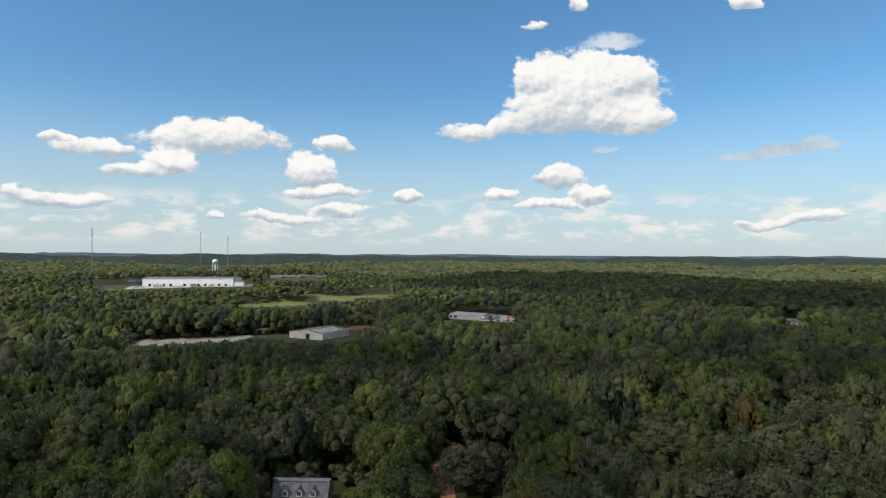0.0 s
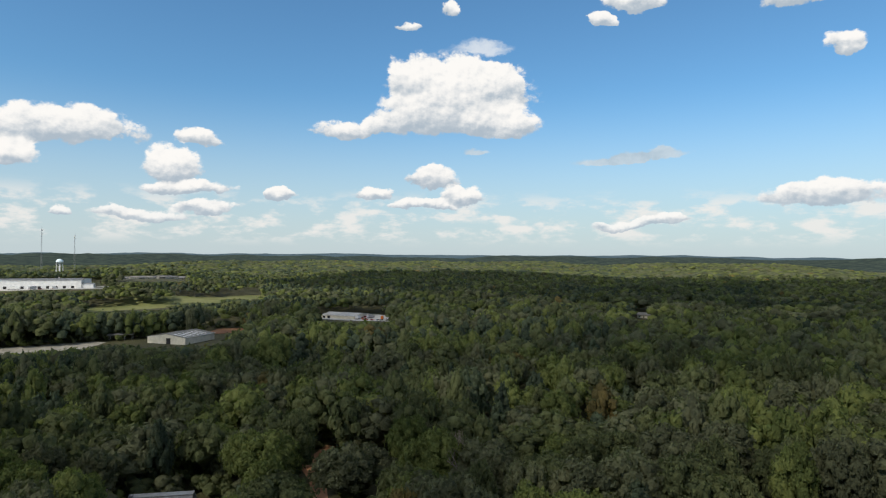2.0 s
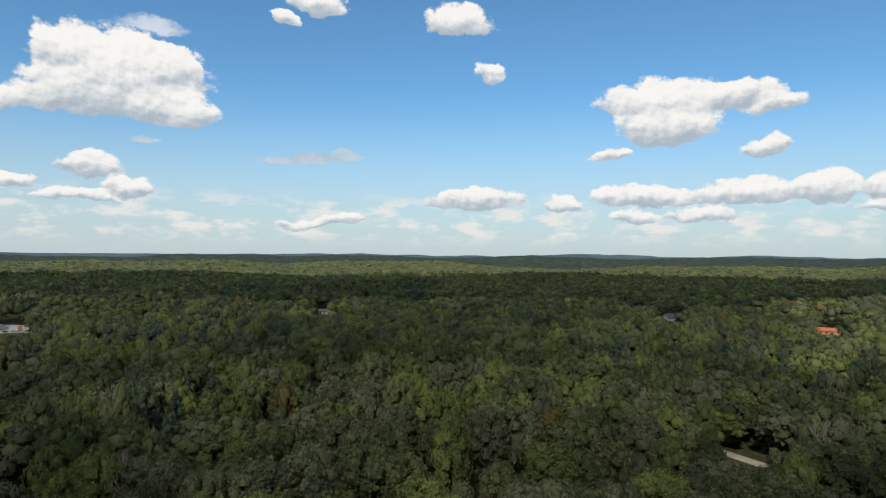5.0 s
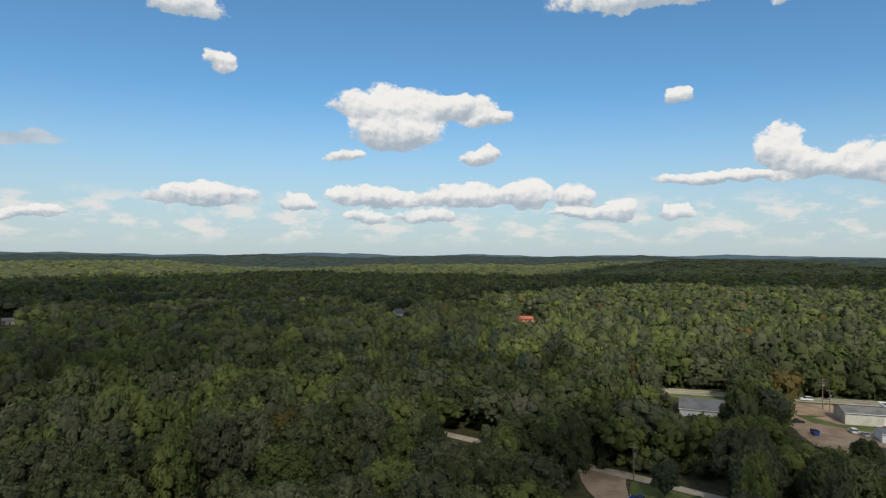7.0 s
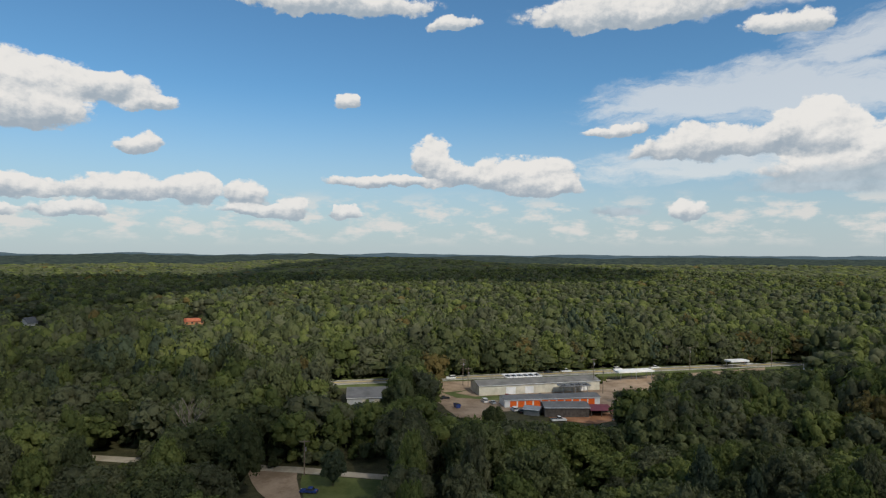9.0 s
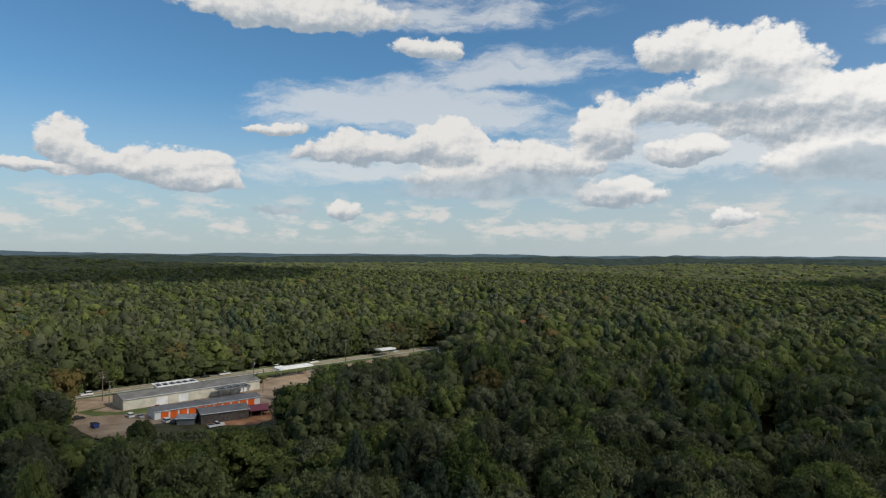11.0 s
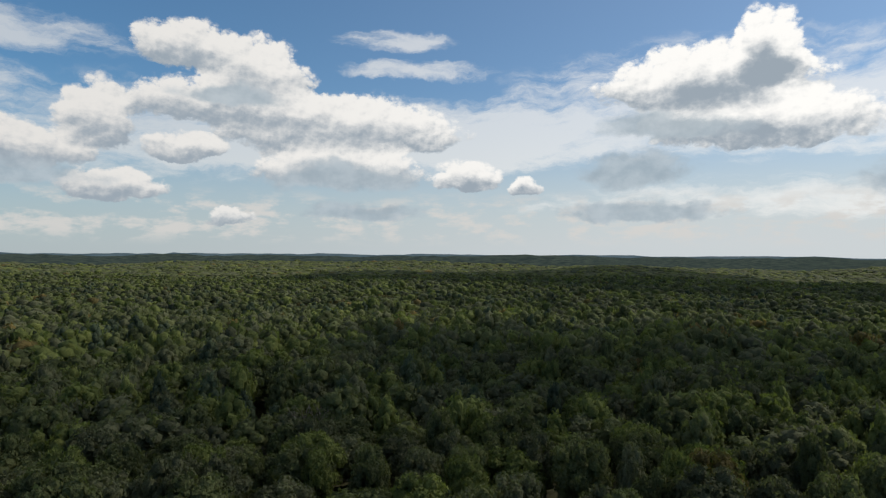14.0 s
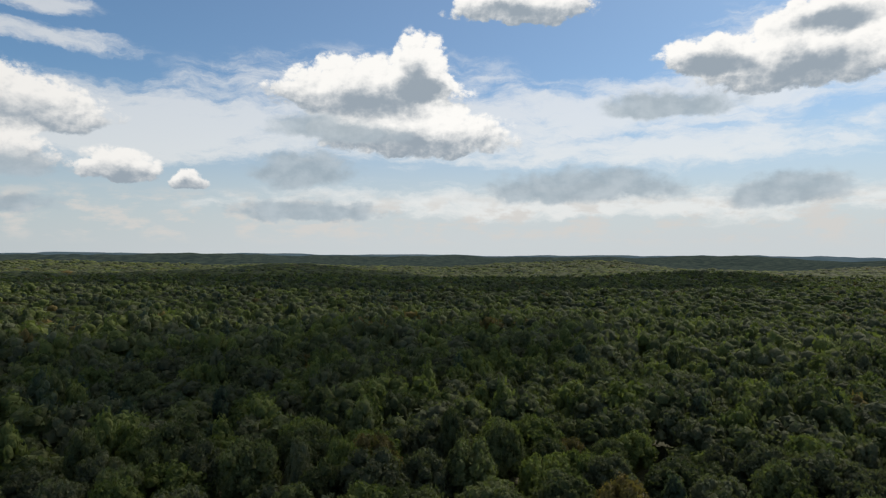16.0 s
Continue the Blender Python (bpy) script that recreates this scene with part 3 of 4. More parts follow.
joined_wood("far_forest", FAR, *scatter(320, 520, 10.4, 33), 44, "continuous green forest canopy", 1.12)
joined_wood("far_off_forest", FAR_OFF, *scatter(520, 950, 10.8, 37), 49, "rolling green forest canopy of oaks and pines", 1.22)
joined_wood("farther_forest", FARTHER, *scatter(950, 1500, 12.2, 36), 47, "farther green forest canopy", 1.6)
joined_wood("distant_forest", DISTANT, *scatter(1500, 2450, 16.5, 34), 45, "distant green forest canopy over low hills", 1.9)


# the closed edge of the wood behind the highway, leafy to the ground
hx, hy = [], []
for along in np.arange(-60, 372, 5.2):
    for off in (13.5, 18.5):
        p = ROAD_A + ROAD_DIR * (along + 2.6 * (off > 15)) + ROAD_OUT * off
        hx.append(p.x), hy.append(p.y)
hx, hy = np.array(hx) + RNG.uniform(-1.2, 1.2, len(hx)), np.array(hy) + RNG.uniform(-1.2, 1.2, len(hy))
EDGE = [crown_arrays(300 + i, "tall", 14, 260, 0.055, ICO1) for i in range(10)]
EDGE = [((v - (0, 0, 0.20)) * (1.5, 1.5, 1.22), f) for v, f in EDGE]
joined_wood("forest_edge", EDGE, hx, hy, np.full(len(hx), -100.0), 46, "leafy closed edge of the forest along the highway")


# scrub and young growth near the lanes, lots and yards
BUSH = [((v - (0, 0, 0.25)) * (1.5, 1.5, 1.3), f) for v, f in (crown_arrays(400 + i, "oak", 5, 40, 0.09, ICO1) for i in range(10))]


def scrub(name, d0, d1, az0, az1, spacing, seed):
    x, y, az = scatter(d0, d1, spacing, seed, behind=False)
    cap = growth_cap(x, y)
    rng = np.random.default_rng(seed)
    keep = (az > az0) & (az < az1) & (cap > 2.0)
    x, y, az, cap = x[keep], y[keep], az[keep], cap[keep]
    n = len(x)
    h = np.minimum(rng.uniform(2.0, 7.0, n), cap)
    V, F, M, base = [], [], [], 0
    for i in range(n):
        v, f = BUSH[i % 10]
        V.append(v * (h[i] * 0.75, h[i] * 0.75, h[i]) + (x[i], y[i], float(land(x[i], y[i]))))
        F.append(f + base)
        M.append(np.full(len(f), (0, 1, 2, 0, 3)[int(rng.integers(0, 5))]))
        base += len(v)
    ob = new(name, mesh_from(name, np.concatenate(V), np.concatenate(F), LEAVES, np.concatenate(M), True))
    return tagged(ob, "tangled green scrub and young trees", "scrub", kind="stuff")


scrub("scrub", 140, 330, -128, -62, 5.6, 51)
scrub("yard_scrub", 380, 560, 4, 30, 8.0, 52)
scrub("track_scrub", 130, 215, -4, 18, 5.6, 53)

# ---- clouds overhead, which shade the land ----
def cloud_material(name, through_share):
    """White cloud that lets part of the sun through."""
    m = material(name, ((0.80, 0.80, 0.80), (0.88, 0.88, 0.88)), 0.004)
    n = Nodes(m.node_tree)
    out = m.node_tree.nodes["Material Output"]
    thin = n.add("ShaderNodeMixShader", {0: through_share, 1: out.inputs[0].links[0].from_socket, 2: n.add("ShaderNodeBsdfTransparent").outputs[0]})
    n.tree.links.new(thin.outputs[0], out.inputs[0])
    return m


THIN_CLOUD, MID_CLOUD, THICK_CLOUD = cloud_material("thin_cloud", 0.86), cloud_material("half_thick_cloud", 0.66), cloud_material("thick_cloud", 0.42)
CLOUD_HEIGHT = 1600.0


def overhead_cloud(shade_x, shade_y, rx, ry, seed, mat):
    """A cumulus whose shadow falls round the given place."""
    rng = np.random.default_rng(seed)
    off = SUN_DIR * (CLOUD_HEIGHT / SUN_DIR.z)
    cv, cf = ICO5
    swell = sum(np.sin(cv @ rng.normal(size=3) * k + rng.uniform(0, 6.283)) * g for k, g in ((1.6, 0.13), (2.4, 0.11), (3.6, 0.09), (5.0, 0.07), (8.0, 0.05), (12.0, 0.04), (17.0, 0.03)))
    v = cv * (1 + swell[:, None]) * (rx, ry, 0.4 * min(rx, ry))
    v[:, 2] = np.maximum(v[:, 2], -0.08 * min(rx, ry))
    ob = new("cloud", mesh_from("cloud", v, cf, (mat,), None, True))
    ob.location = (shade_x + off.x, shade_y + off.y, CLOUD_HEIGHT)
    return tagged(ob, "white flat-bottomed cumulus cloud drifting overhead", "cloud", group="clouds overhead")


for az, d, rx, ry, seed, mat in (
        (28, 170, 150, 190, 1, MID_CLOUD), (-22, 540, 270, 210, 2, MID_CLOUD), (-21, 1150, 380, 400, 4, THICK_CLOUD), (-58, 1120, 600, 400, 5, THICK_CLOUD),
        (-92, 1750, 620, 560, 6, THICK_CLOUD), (-183, 310, 150, 90, 3, THICK_CLOUD), (-130, 170, 120, 150, 8, THIN_CLOUD), (-136, 310, 130, 110, 9, THIN_CLOUD),
        (-176, 1450, 560, 380, 7, THICK_CLOUD), (-203, 1150, 420, 320, 11, THICK_CLOUD), (17, 520, 190, 100, 10, THIN_CLOUD), (-160, 200, 90, 70, 12, THIN_CLOUD),
        (-55, 190, 120, 120, 13, THIN_CLOUD), (-38, 260, 130, 130, 14, THIN_CLOUD), (-106, 180, 90, 90, 15, THIN_CLOUD), (-186, 620, 200, 120, 16, THIN_CLOUD), (-99, 275, 70, 60, 17, THIN_CLOUD), (-50, 470, 190, 120, 18, MID_CLOUD)):
    p = polar(az, d)
    overhead_cloud(p.x, p.y, rx, ry, seed, mat)

# ---- builders ----


def part(name, bm, mat, parent, label=""):
    me = bpy.data.meshes.new(name)
    bmesh.ops.recalc_face_normals(bm, faces=bm.faces[:])
    bm.to_mesh(me)
    bm.free()
    me.materials.append(mat)
    ob = new(name, me)
    ob.parent = parent
    if label:
        ob["label"] = label
    return ob


def thing(name, at, turn, label, category, group=""):
    """An Empty at the base of a thing; turn: degrees of its own x axis from +x."""
    ob = new(name)
    ob.matrix_basis = pose(at[0], at[1], at[2] if len(at) > 2 else float(land(at[0], at[1])), 0, 0, turn)
    return tagged(ob, label, category, group)


def box(x0, x1, y0, y1, z0, z1, bevel=0.0, bm=None):
    bm = bm or bmesh.new()
    vs = bmesh.ops.create_cube(bm, size=1.0)["verts"]
    for v in vs:
        v.co = Vector(((x0 + x1) / 2 + v.co.x * (x1 - x0), (y0 + y1) / 2 + v.co.y * (y1 - y0), (z0 + z1) / 2 + v.co.z * (z1 - z0)))
    if bevel:
        edges = {e for v in vs for e in v.link_edges}
        bmesh.ops.bevel(bm, geom=list(edges), offset=bevel, segments=1, affect="EDGES")
    return bm


def profile(points, x0, x1, bm=None):
    """A solid of constant section: points (y, z), run from x0 to x1."""
    bm = bm or bmesh.new()
    a = [bm.verts.new((x0, y, z)) for y, z in points]
    b = [bm.verts.new((x1, y, z)) for y, z in points]
    n = len(points)
    for i in range(n):
        bm.faces.new((a[i], a[(i + 1) % n], b[(i + 1) % n], b[i]))
    bm.faces.new(a[::-1])
    bm.faces.new(b)
    return bm


def rod(p, q, r0, r1=None, sides=6, bm=None):
    bm = bm or bmesh.new()
    p, q = Vector(p), Vector(q)
    axis = (q - p).normalized()
    s = axis.orthogonal().normalized()
    t = axis.cross(s)
    r1 = r0 if r1 is None else r1
    lo, hi = ([bm.verts.new(c + (s * math.cos(k * 6.2832 / sides) + t * math.sin(k * 6.2832 / sides)) * r) for k in range(sides)] for c, r in ((p, r0), (q, r1)))
    for k in range(sides):
        bm.faces.new((lo[k], lo[(k + 1) % sides], hi[(k + 1) % sides], hi[k]))
    bm.faces.new(lo[::-1])
    bm.faces.new(hi)
    return bm


def sheet(name, outline, mat, label, lift=0.05, category="ground", step=6.0):
    """A thin piece of ground with an uneven rim, from a short outline."""
    bm = bmesh.new()
    rng = random.Random(len(name) + len(outline))
    ring = []
    for (x0, y0), (x1, y1) in zip(outline, outline[1:] + outline[:1]):
        n = max(1, int(math.hypot(x1 - x0, y1 - y0) / step))
        for i in range(n):
            k = i / n
            ring.append((x0 + (x1 - x0) * k + rng.uniform(-0.5, 0.5), y0 + (y1 - y0) * k + rng.uniform(-0.5, 0.5)))
    top = [bm.verts.new((x, y, float(land(x, y)) + lift)) for x, y in ring]
    low = [bm.verts.new((x, y, float(land(x, y)) - 0.4)) for x, y in ring]
    bm.faces.new(top)
    for i in range(len(ring)):
        j = (i + 1) % len(ring)
        bm.faces.new((low[i], low[j], top[j], top[i]))
    bmesh.ops.triangulate(bm, faces=[f for f in bm.faces if len(f.verts) > 4])
    ob = part(name, bm, mat, None)
    return tagged(ob, label, category, kind="structure")


def ribbon(points, width):
    """The outline of a bent strip."""
    left, right = [], []
    for i, p in enumerate(points):
        a, b = points[max(0, i - 1)], points[min(len(points) - 1, i + 1)]
        dx, dy = b[0] - a[0], b[1] - a[1]
        n = math.hypot(dx, dy)
        left.append((p[0] - dy / n * width / 2, p[1] + dx / n * width / 2))
        right.append((p[0] + dy / n * width / 2, p[1] - dx / n * width / 2))
    return left + right[::-1]


# ---- highway, lots, lanes ----
DRY_GRASS = material("meadow_grass", ((0.090, 0.105, 0.032), (0.165, 0.165, 0.062)), 0.02, bump=0.3)
def road_point(along, off):
    p = ROAD_A + ROAD_DIR * along + ROAD_OUT * off
    return (p.x, p.y)


sheet("grass_verge", [road_point(-60, -13), road_point(370, -12), road_point(370, 11), road_point(-60, 11)], GRASS, "mown grass verge along the highway", 0.03)
sheet("road", [road_point(-60, -5.4), road_point(375, -5.4), road_point(375, 5.4), road_point(-60, 5.4)], ASPHALT, "pale worn two-lane asphalt highway", 0.10, "road")
PAINT_Y = material("yellow_road_paint", ((0.55, 0.40, 0.06), (0.65, 0.48, 0.09)), 0.5)
for off in (-0.2, 0.2):
    sheet("centre_line", [road_point(-60, off - 0.07), road_point(375, off - 0.07), road_point(375, off + 0.07), road_point(-60, off + 0.07)], PAINT_Y, "yellow painted centre line of the highway", 0.13, "road marking", 500.0)
for off in (-4.6, 4.6):
    sheet("edge_line", [road_point(-60, off - 0.08), road_point(375, off - 0.08), road_point(375, off + 0.08), road_point(-60, off + 0.08)], WHITE, "white painted edge line of the highway", 0.13, "road marking", 500.0)
sheet("dirt_lot", [(304, -6), (250, -16), (236, -20), (230, -34), (246, -36), (250, -88), (262, -96), (302, -98), (318, -128), (325, -160), (338, -200), (331, -196), (318, -160), (309, -120)], DIRT, "pale sandy lot between the sheds and the highway", 0.06)
sheet("sandy_apron", [polar(a, r)[:2] for a, r in ((-106.2, 270), (-106.2, 300), (-110.0, 334), (-112.4, 334), (-112.4, 278))], DIRT, "pale sandy apron under the filling-station canopy", 0.075)
sheet("clay_patch", [(232, -56), (240, -52), (243, -82), (232, -80), (226, -70)], RED_CLAY, "bare red clay bank below the sheds", 0.08)
sheet("grass_island", [(286, -31), (279, -22), (272, -30), (274, -44), (268, -52), (264, -40), (270, -22), (280, -16)], GRASS, "worn grass island in the sandy lot", 0.11)
sheet("lane", ribbon([(199, 112), (194, 90), (189, 62), (183.5, 40), (180, 24), (175, 7), (172, -10)], 4.6), GRAVEL, "narrow pale gravel lane through the trees", 0.09, "road")
sheet("dirt_drive", [(186, 47), (183, 31), (175, 30), (160, 26.5), (140, 24), (140, 33), (160, 34.5), (172, 41)], DIRT, "sandy drive forking off the lane", 0.07, "road")
sheet("lawn", [(178, 29), (160, 26), (140, 23), (138, 6), (172, 4)], GRASS, "mown lawn beside the drive", 0.05)
sheet("clay_track", ribbon([(6, 205), (1, 196), (-2, 188), (0.5, 176), (1, 160), (-1, 140)], 4.2), RED_CLAY, "reddish dirt track through the woods", 0.06, "road")
sheet("concrete_yard", [(-206, 408), (-176, 424), (-143, 440), (-141, 470), (-150, 474), (-180, 462), (-212, 446)], ASPHALT, "long pale grey yard beside the shed", 0.08, "pavement")
sheet("clay_yard", [(-84, 505), (-52, 508), (-50, 540), (-78, 538)], RED_CLAY, "reddish clay yard behind the shed", 0.06)
sheet("meadow", [(-262, 690), (-180, 735), (-122, 800), (-72, 850), (-70, 950), (-100, 950), (-180, 880), (-262, 770)], DRY_GRASS, "strip of yellow-green meadow in the woods", 0.06)
sheet("warehouse_grass", [(-520, 860), (-440, 830), (-300, 850), (-240, 900), (-260, 1010), (-380, 1030), (-500, 980)], GRASS, "bright mown grass round the warehouse", 0.06)
sheet("warehouse_yard", [(-425, 838), (-285, 853), (-240, 880), (-250, 930), (-285, 900), (-290, 868), (-425, 856)], CONCRETE, "pale concrete truck yard", 0.12, "pavement")
sheet("scrap_yard", [(4, 606), (30, 588), (68, 572), (78, 610), (60, 650), (10, 640)], CONCRETE, "pale gravel yard full of vehicles", 0.07)

# ---- buildings ----


def roll_door(parent, x0, x1, y, z1, mat, label):
    bm = bmesh.new()
    n = 6
    for i in range(n):
        box(x0, x1, y - 0.05 - 0.02 * (i % 2), y, z1 * i / n, z1 * (i + 1) / n, bm=bm)
    return part("roller_door", bm, mat, parent, label)


def long_shed(name, a, b, depth, eaves, ridge, wall_mat, roof_mat, label, group="", door_list=(), lean=False, seams=True):
    """A metal building with its front from a to b (plan), running back by depth. door_list: (start, end, height, material, label)."""
    a, b = Vector((*a, 0)), Vector((*b, 0))
    run = (b - a).length
    turn = math.degrees(math.atan2(b.y - a.y, b.x - a.x))
    ob = thing(name, (a.x, a.y), turn, label, "building", group)
    top = eaves if not lean else ridge
    part("wall", profile([(0, 0), (0, eaves), (depth / 2 if not lean else depth * 0.999, ridge - 0.15), (depth, eaves if not lean else 0.0), (depth, 0)] if not lean else [(0, 0), (0, eaves), (depth, ridge - 0.15), (depth, 0)], 0, run), wall_mat, ob)
    o = 0.35
    if lean:
        section = [(-o, eaves - 0.02), (depth + o, ridge), (depth + o, ridge + 0.16), (-o, eaves + 0.16)]
    else:
        section = [(-o, eaves - 0.02), (depth / 2, ridge), (depth + o, eaves - 0.02), (depth + o, eaves + 0.14), (depth / 2, ridge + 0.18), (-o, eaves + 0.14)]
    roof = part("roof", profile(section, -o, run + o), roof_mat, ob)
    if seams:
        bm = bmesh.new()
        n = max(4, int(run / 2.4))
        half = depth if lean else depth / 2
        for i in range(n + 1):
            x = -o + (run + 2 * o) * i / n
            rod((x, -o, eaves + 0.17), (x, half, ridge + 0.2), 0.05, sides=4, bm=bm)
            if not lean:
                rod((x, depth + o, eaves + 0.17), (x, half, ridge + 0.2), 0.05, sides=4, bm=bm)
        part("roof_seam", bm, roof_mat, roof)
    part("gutter", box(-o, run + o, -o - 0.18, -o - 0.01, eaves - 0.05, eaves + 0.13), WHITE if wall_mat is not DARK else GREY_ROOF, ob)
    for x0, x1, h, mat, text in door_list:
        roll_door(ob, x0, x1, -0.02, h, mat, text)
    return ob


PALE_WALL = material("pale_grey_siding", ((0.42, 0.43, 0.44), (0.56, 0.57, 0.58)), 0.3, rough=0.5)
sheds = "sheds beside the highway"
doors = [(2.2 + i * 3.35, 4.9 + i * 3.35, 2.5, ORANGE, "orange roller door") for i in range(11)]
storage = long_shed("storage_building", (252.0, -40.0), (256.4, -80.5), 8.5, 3.0, 3.7, WHITE, GREY_ROOF, "white storage building with a row of orange roller doors", sheds, doors)
long_shed("workshop", (273.4, -32.0), (284.0, -89.0), 13.0, 4.2, 5.4, CREAM, TAN_ROOF, "long cream metal workshop with a weathered low roof", sheds,
          [(12.5, 17.0, 3.2, WHITE, "white roller door"), (21.5, 25.5, 3.2, WHITE, "white roller door"), (48.0, 52.0, 3.4, WHITE, "white roller door")])
long_shed("metal_shed", (257.6, 24.0), (259.0, 3.5), 19.0, 3.0, 5.4, PALE_WALL, GREY_ROOF, "white metal shed with a plain grey roof", sheds, [(6.0, 8.4, 2.4, CREAM, "cream door"), (11.0, 13.4, 2.4, CREAM, "cream door")])
long_shed("timber_shed", (236.6, -53.0), (236.0, -70.0), 10.0, 3.6, 4.5, material("brown_board", ((0.07, 0.06, 0.055), (0.13, 0.115, 0.10)), 0.8), GREY_ROOF, "dark boarded shed with a grey metal roof", sheds)
long_shed("small_shed", (240.5, -45.5), (238.0, -51.0), 5.5, 2.3, 3.1, STEEL, STEEL, "small grey corrugated metal shed", sheds)

# maroon lean-to with posts
leanto = thing("lean_to", (236.0, -70.6), -92, "low maroon open lean-to beside the dark shed", "shelter")
part("roof", profile([(-0.3, 2.5), (7.0, 3.2), (7.0, 3.35), (-0.3, 2.65)], 0, 8.5), MAROON, leanto)
for x in (0.3, 4.2, 8.2):
    part("post", box(x - 0.08, x + 0.08, 0, 0.16, 0, 2.55), TIMBER, leanto)
part("back_wall", box(0, 8.4, 6.8, 6.95, 0, 3.1), DARK, leanto)


def open_canopy(at, turn, length, depth, height, label, slats=0, legs=2, mat=WHITE):
    """A flat roof on posts; slats: open bays with bars instead of a deck."""
    ob = thing("canopy", at, turn, label, "canopy")
    if slats:
        for y in (0, depth - 0.3):
            part("fascia", box(0, length, y, y + 0.3, height, height + 0.6), mat, ob)
        for i in range(slats + 1):
            x = length * i / slats
            part("beam", box(x - 0.2, x + 0.2, 0.31, depth - 0.31, height, height + 0.5), mat, ob)
        part("deck", box(0.2, length - 0.2, 0.32, depth - 0.32, height - 0.12, height - 0.004), DARK, ob, "dark lower deck")
    else:
        part("deck", box(0, length, 0, depth, height, height + 0.8, 0.05), mat, ob)
    for i in range(legs):
        for y in (0.7, depth - 0.7):
            x = 1.2 + (length - 2.4) * i / max(1, legs - 1)
            part("post", rod((x, y, 0), (x, y, height), 0.16), STEEL, ob)
    return ob


open_canopy((299.0, -48.5), -80, 18.0, 8.0, 2.6, "white-framed open canopy with dark bays beside the highway", slats=6, legs=4)
open_canopy((302.0, -104.5), -79, 19.5, 6.0, 4.0, "white flat filling-station canopy on steel posts", legs=3)
open_canopy((273.0, -68.5), -80, 14.0, 5.0, 3.6, "lean-to canopy with dark roof bays beside the workshop", slats=4, legs=3, mat=STEEL)
open_canopy((334.0, -178.0), -79, 12.0, 6.0, 3.5, "small white flat canopy near the trees", legs=2)


def dormer_house(at, turn):
    ob = thing("house", at, turn, "pale house with a steep grey shingle roof and three dormers", "house")
    part("wall", box(-6.4, 6.4, 0, 9, 0, 3.6), CREAM, ob)
    roof = part("roof", profile([(-1.6, 1.5), (3.6, 7.4), (5.4, 7.4), (9.6, 3.3), (9.6, 3.1), (0.0, 3.1)], -6.8, 6.8), SHINGLE, ob)
    part("ridge_cap", box(-6.8, 6.8, 3.4, 5.6, 7.41, 7.56), STEEL, roof)
    for x in (-3.6, -0.2, 3.2):
        dorm = part("dormer", profile([(x - 0.7, 4.6), (x - 0.7, 5.9), (x, 6.7), (x + 0.7, 5.9), (x + 0.7, 4.6)], 0, 2.2), WHITE, ob, "white dormer with a small gable")
        for v in dorm.data.vertices:
            v.co = Vector((v.co.y, v.co.x + 0.9, v.co.z))
        cap = part("dormer_roof", profile([(x - 0.9, 5.7), (x, 6.72), (x + 0.9, 5.7), (x + 0.9, 5.83), (x, 6.87), (x - 0.9, 5.83)], -0.25, 2.3), SHINGLE, dorm)
        for v in cap.data.vertices:
            v.co = Vector((v.co.y, v.co.x + 0.9, v.co.z))
        part("window", box(x - 0.42, x + 0.42, 0.83, 0.89, 4.9, 5.8), GLASS, dorm, "dark four-pane window")
        part("glazing_bar", box(x - 0.03, x + 0.03, 0.79, 0.825, 4.9, 5.8), WHITE, dorm)
    part("chimney", box(-7.2, -6.4, 3.2, 4.4, 0, 8.0), SHINGLE, ob, "grey chimney")
    for x in (-4.2, 0.0, 4.2):
        part("window", box(x - 0.6, x + 0.6, -0.05, -0.004, 1.0, 2.3), GLASS, ob)
    return ob


dormer_house((-34.5, 151.5, -1.7), -1.0)


def plain_house(at, turn, w, d, eaves, ridge, wall_mat, roof_mat, label, group=""):
    """A gabled house with windows, a door and a chimney."""
    ob = thing("house", at, turn, label, "house", group)
    part("wall", profile([(0, 0), (0, eaves), (d / 2, ridge - 0.2), (d, eaves), (d, 0)], -w / 2, w / 2), wall_mat, ob)
    part("roof", profile([(-0.5, eaves - 0.3), (d / 2, ridge), (d + 0.5, eaves - 0.3), (d + 0.5, eaves - 0.1), (d / 2, ridge + 0.25), (-0.5, eaves - 0.1)], -w / 2 - 0.5, w / 2 + 0.5), roof_mat, ob)
    n = max(2, int(w / 3.5))
    for i in range(n):
        x = -w / 2 + w * (i + 0.5) / n
        if i == n // 2:
            part("door", box(x - 0.5, x + 0.5, -0.06, -0.004, 0, 2.1), DARK, ob)
        else:
            part("window", box(x - 0.6, x + 0.6, -0.06, -0.004, 1.0, 2.3), GLASS, ob)
    part("chimney", box(w / 4, w / 4 + 0.7, d / 2 - 0.35, d / 2 + 0.35, ridge - 0.5, ridge + 1.0), SHINGLE, ob)
    return ob


PALE_ROOF = material("pale_metal_roof", ((0.27, 0.27, 0.26), (0.40, 0.39, 0.37)), 0.2, rough=0.55)
RED_ROOF = material("orange_red_roof", ((0.30, 0.09, 0.05), (0.42, 0.15, 0.09)), 0.4)
far_homes = "houses far off in the woods"
plain_house(polar(-60.1, 604), -20, 9, 8, 5.0, 9.0, WHITE, GREY_ROOF, "tall white gabled house among the trees", far_homes)
plain_house(polar(-71.9, 582), -70, 20, 10, 3.0, 5.0, RED_CLAY, RED_ROOF, "low house with an orange-red roof among the trees", far_homes)
plain_house(polar(-131.2, 544), -125, 7, 6, 3.4, 5.2, WHITE, RED_ROOF, "small white house among the trees", far_homes)
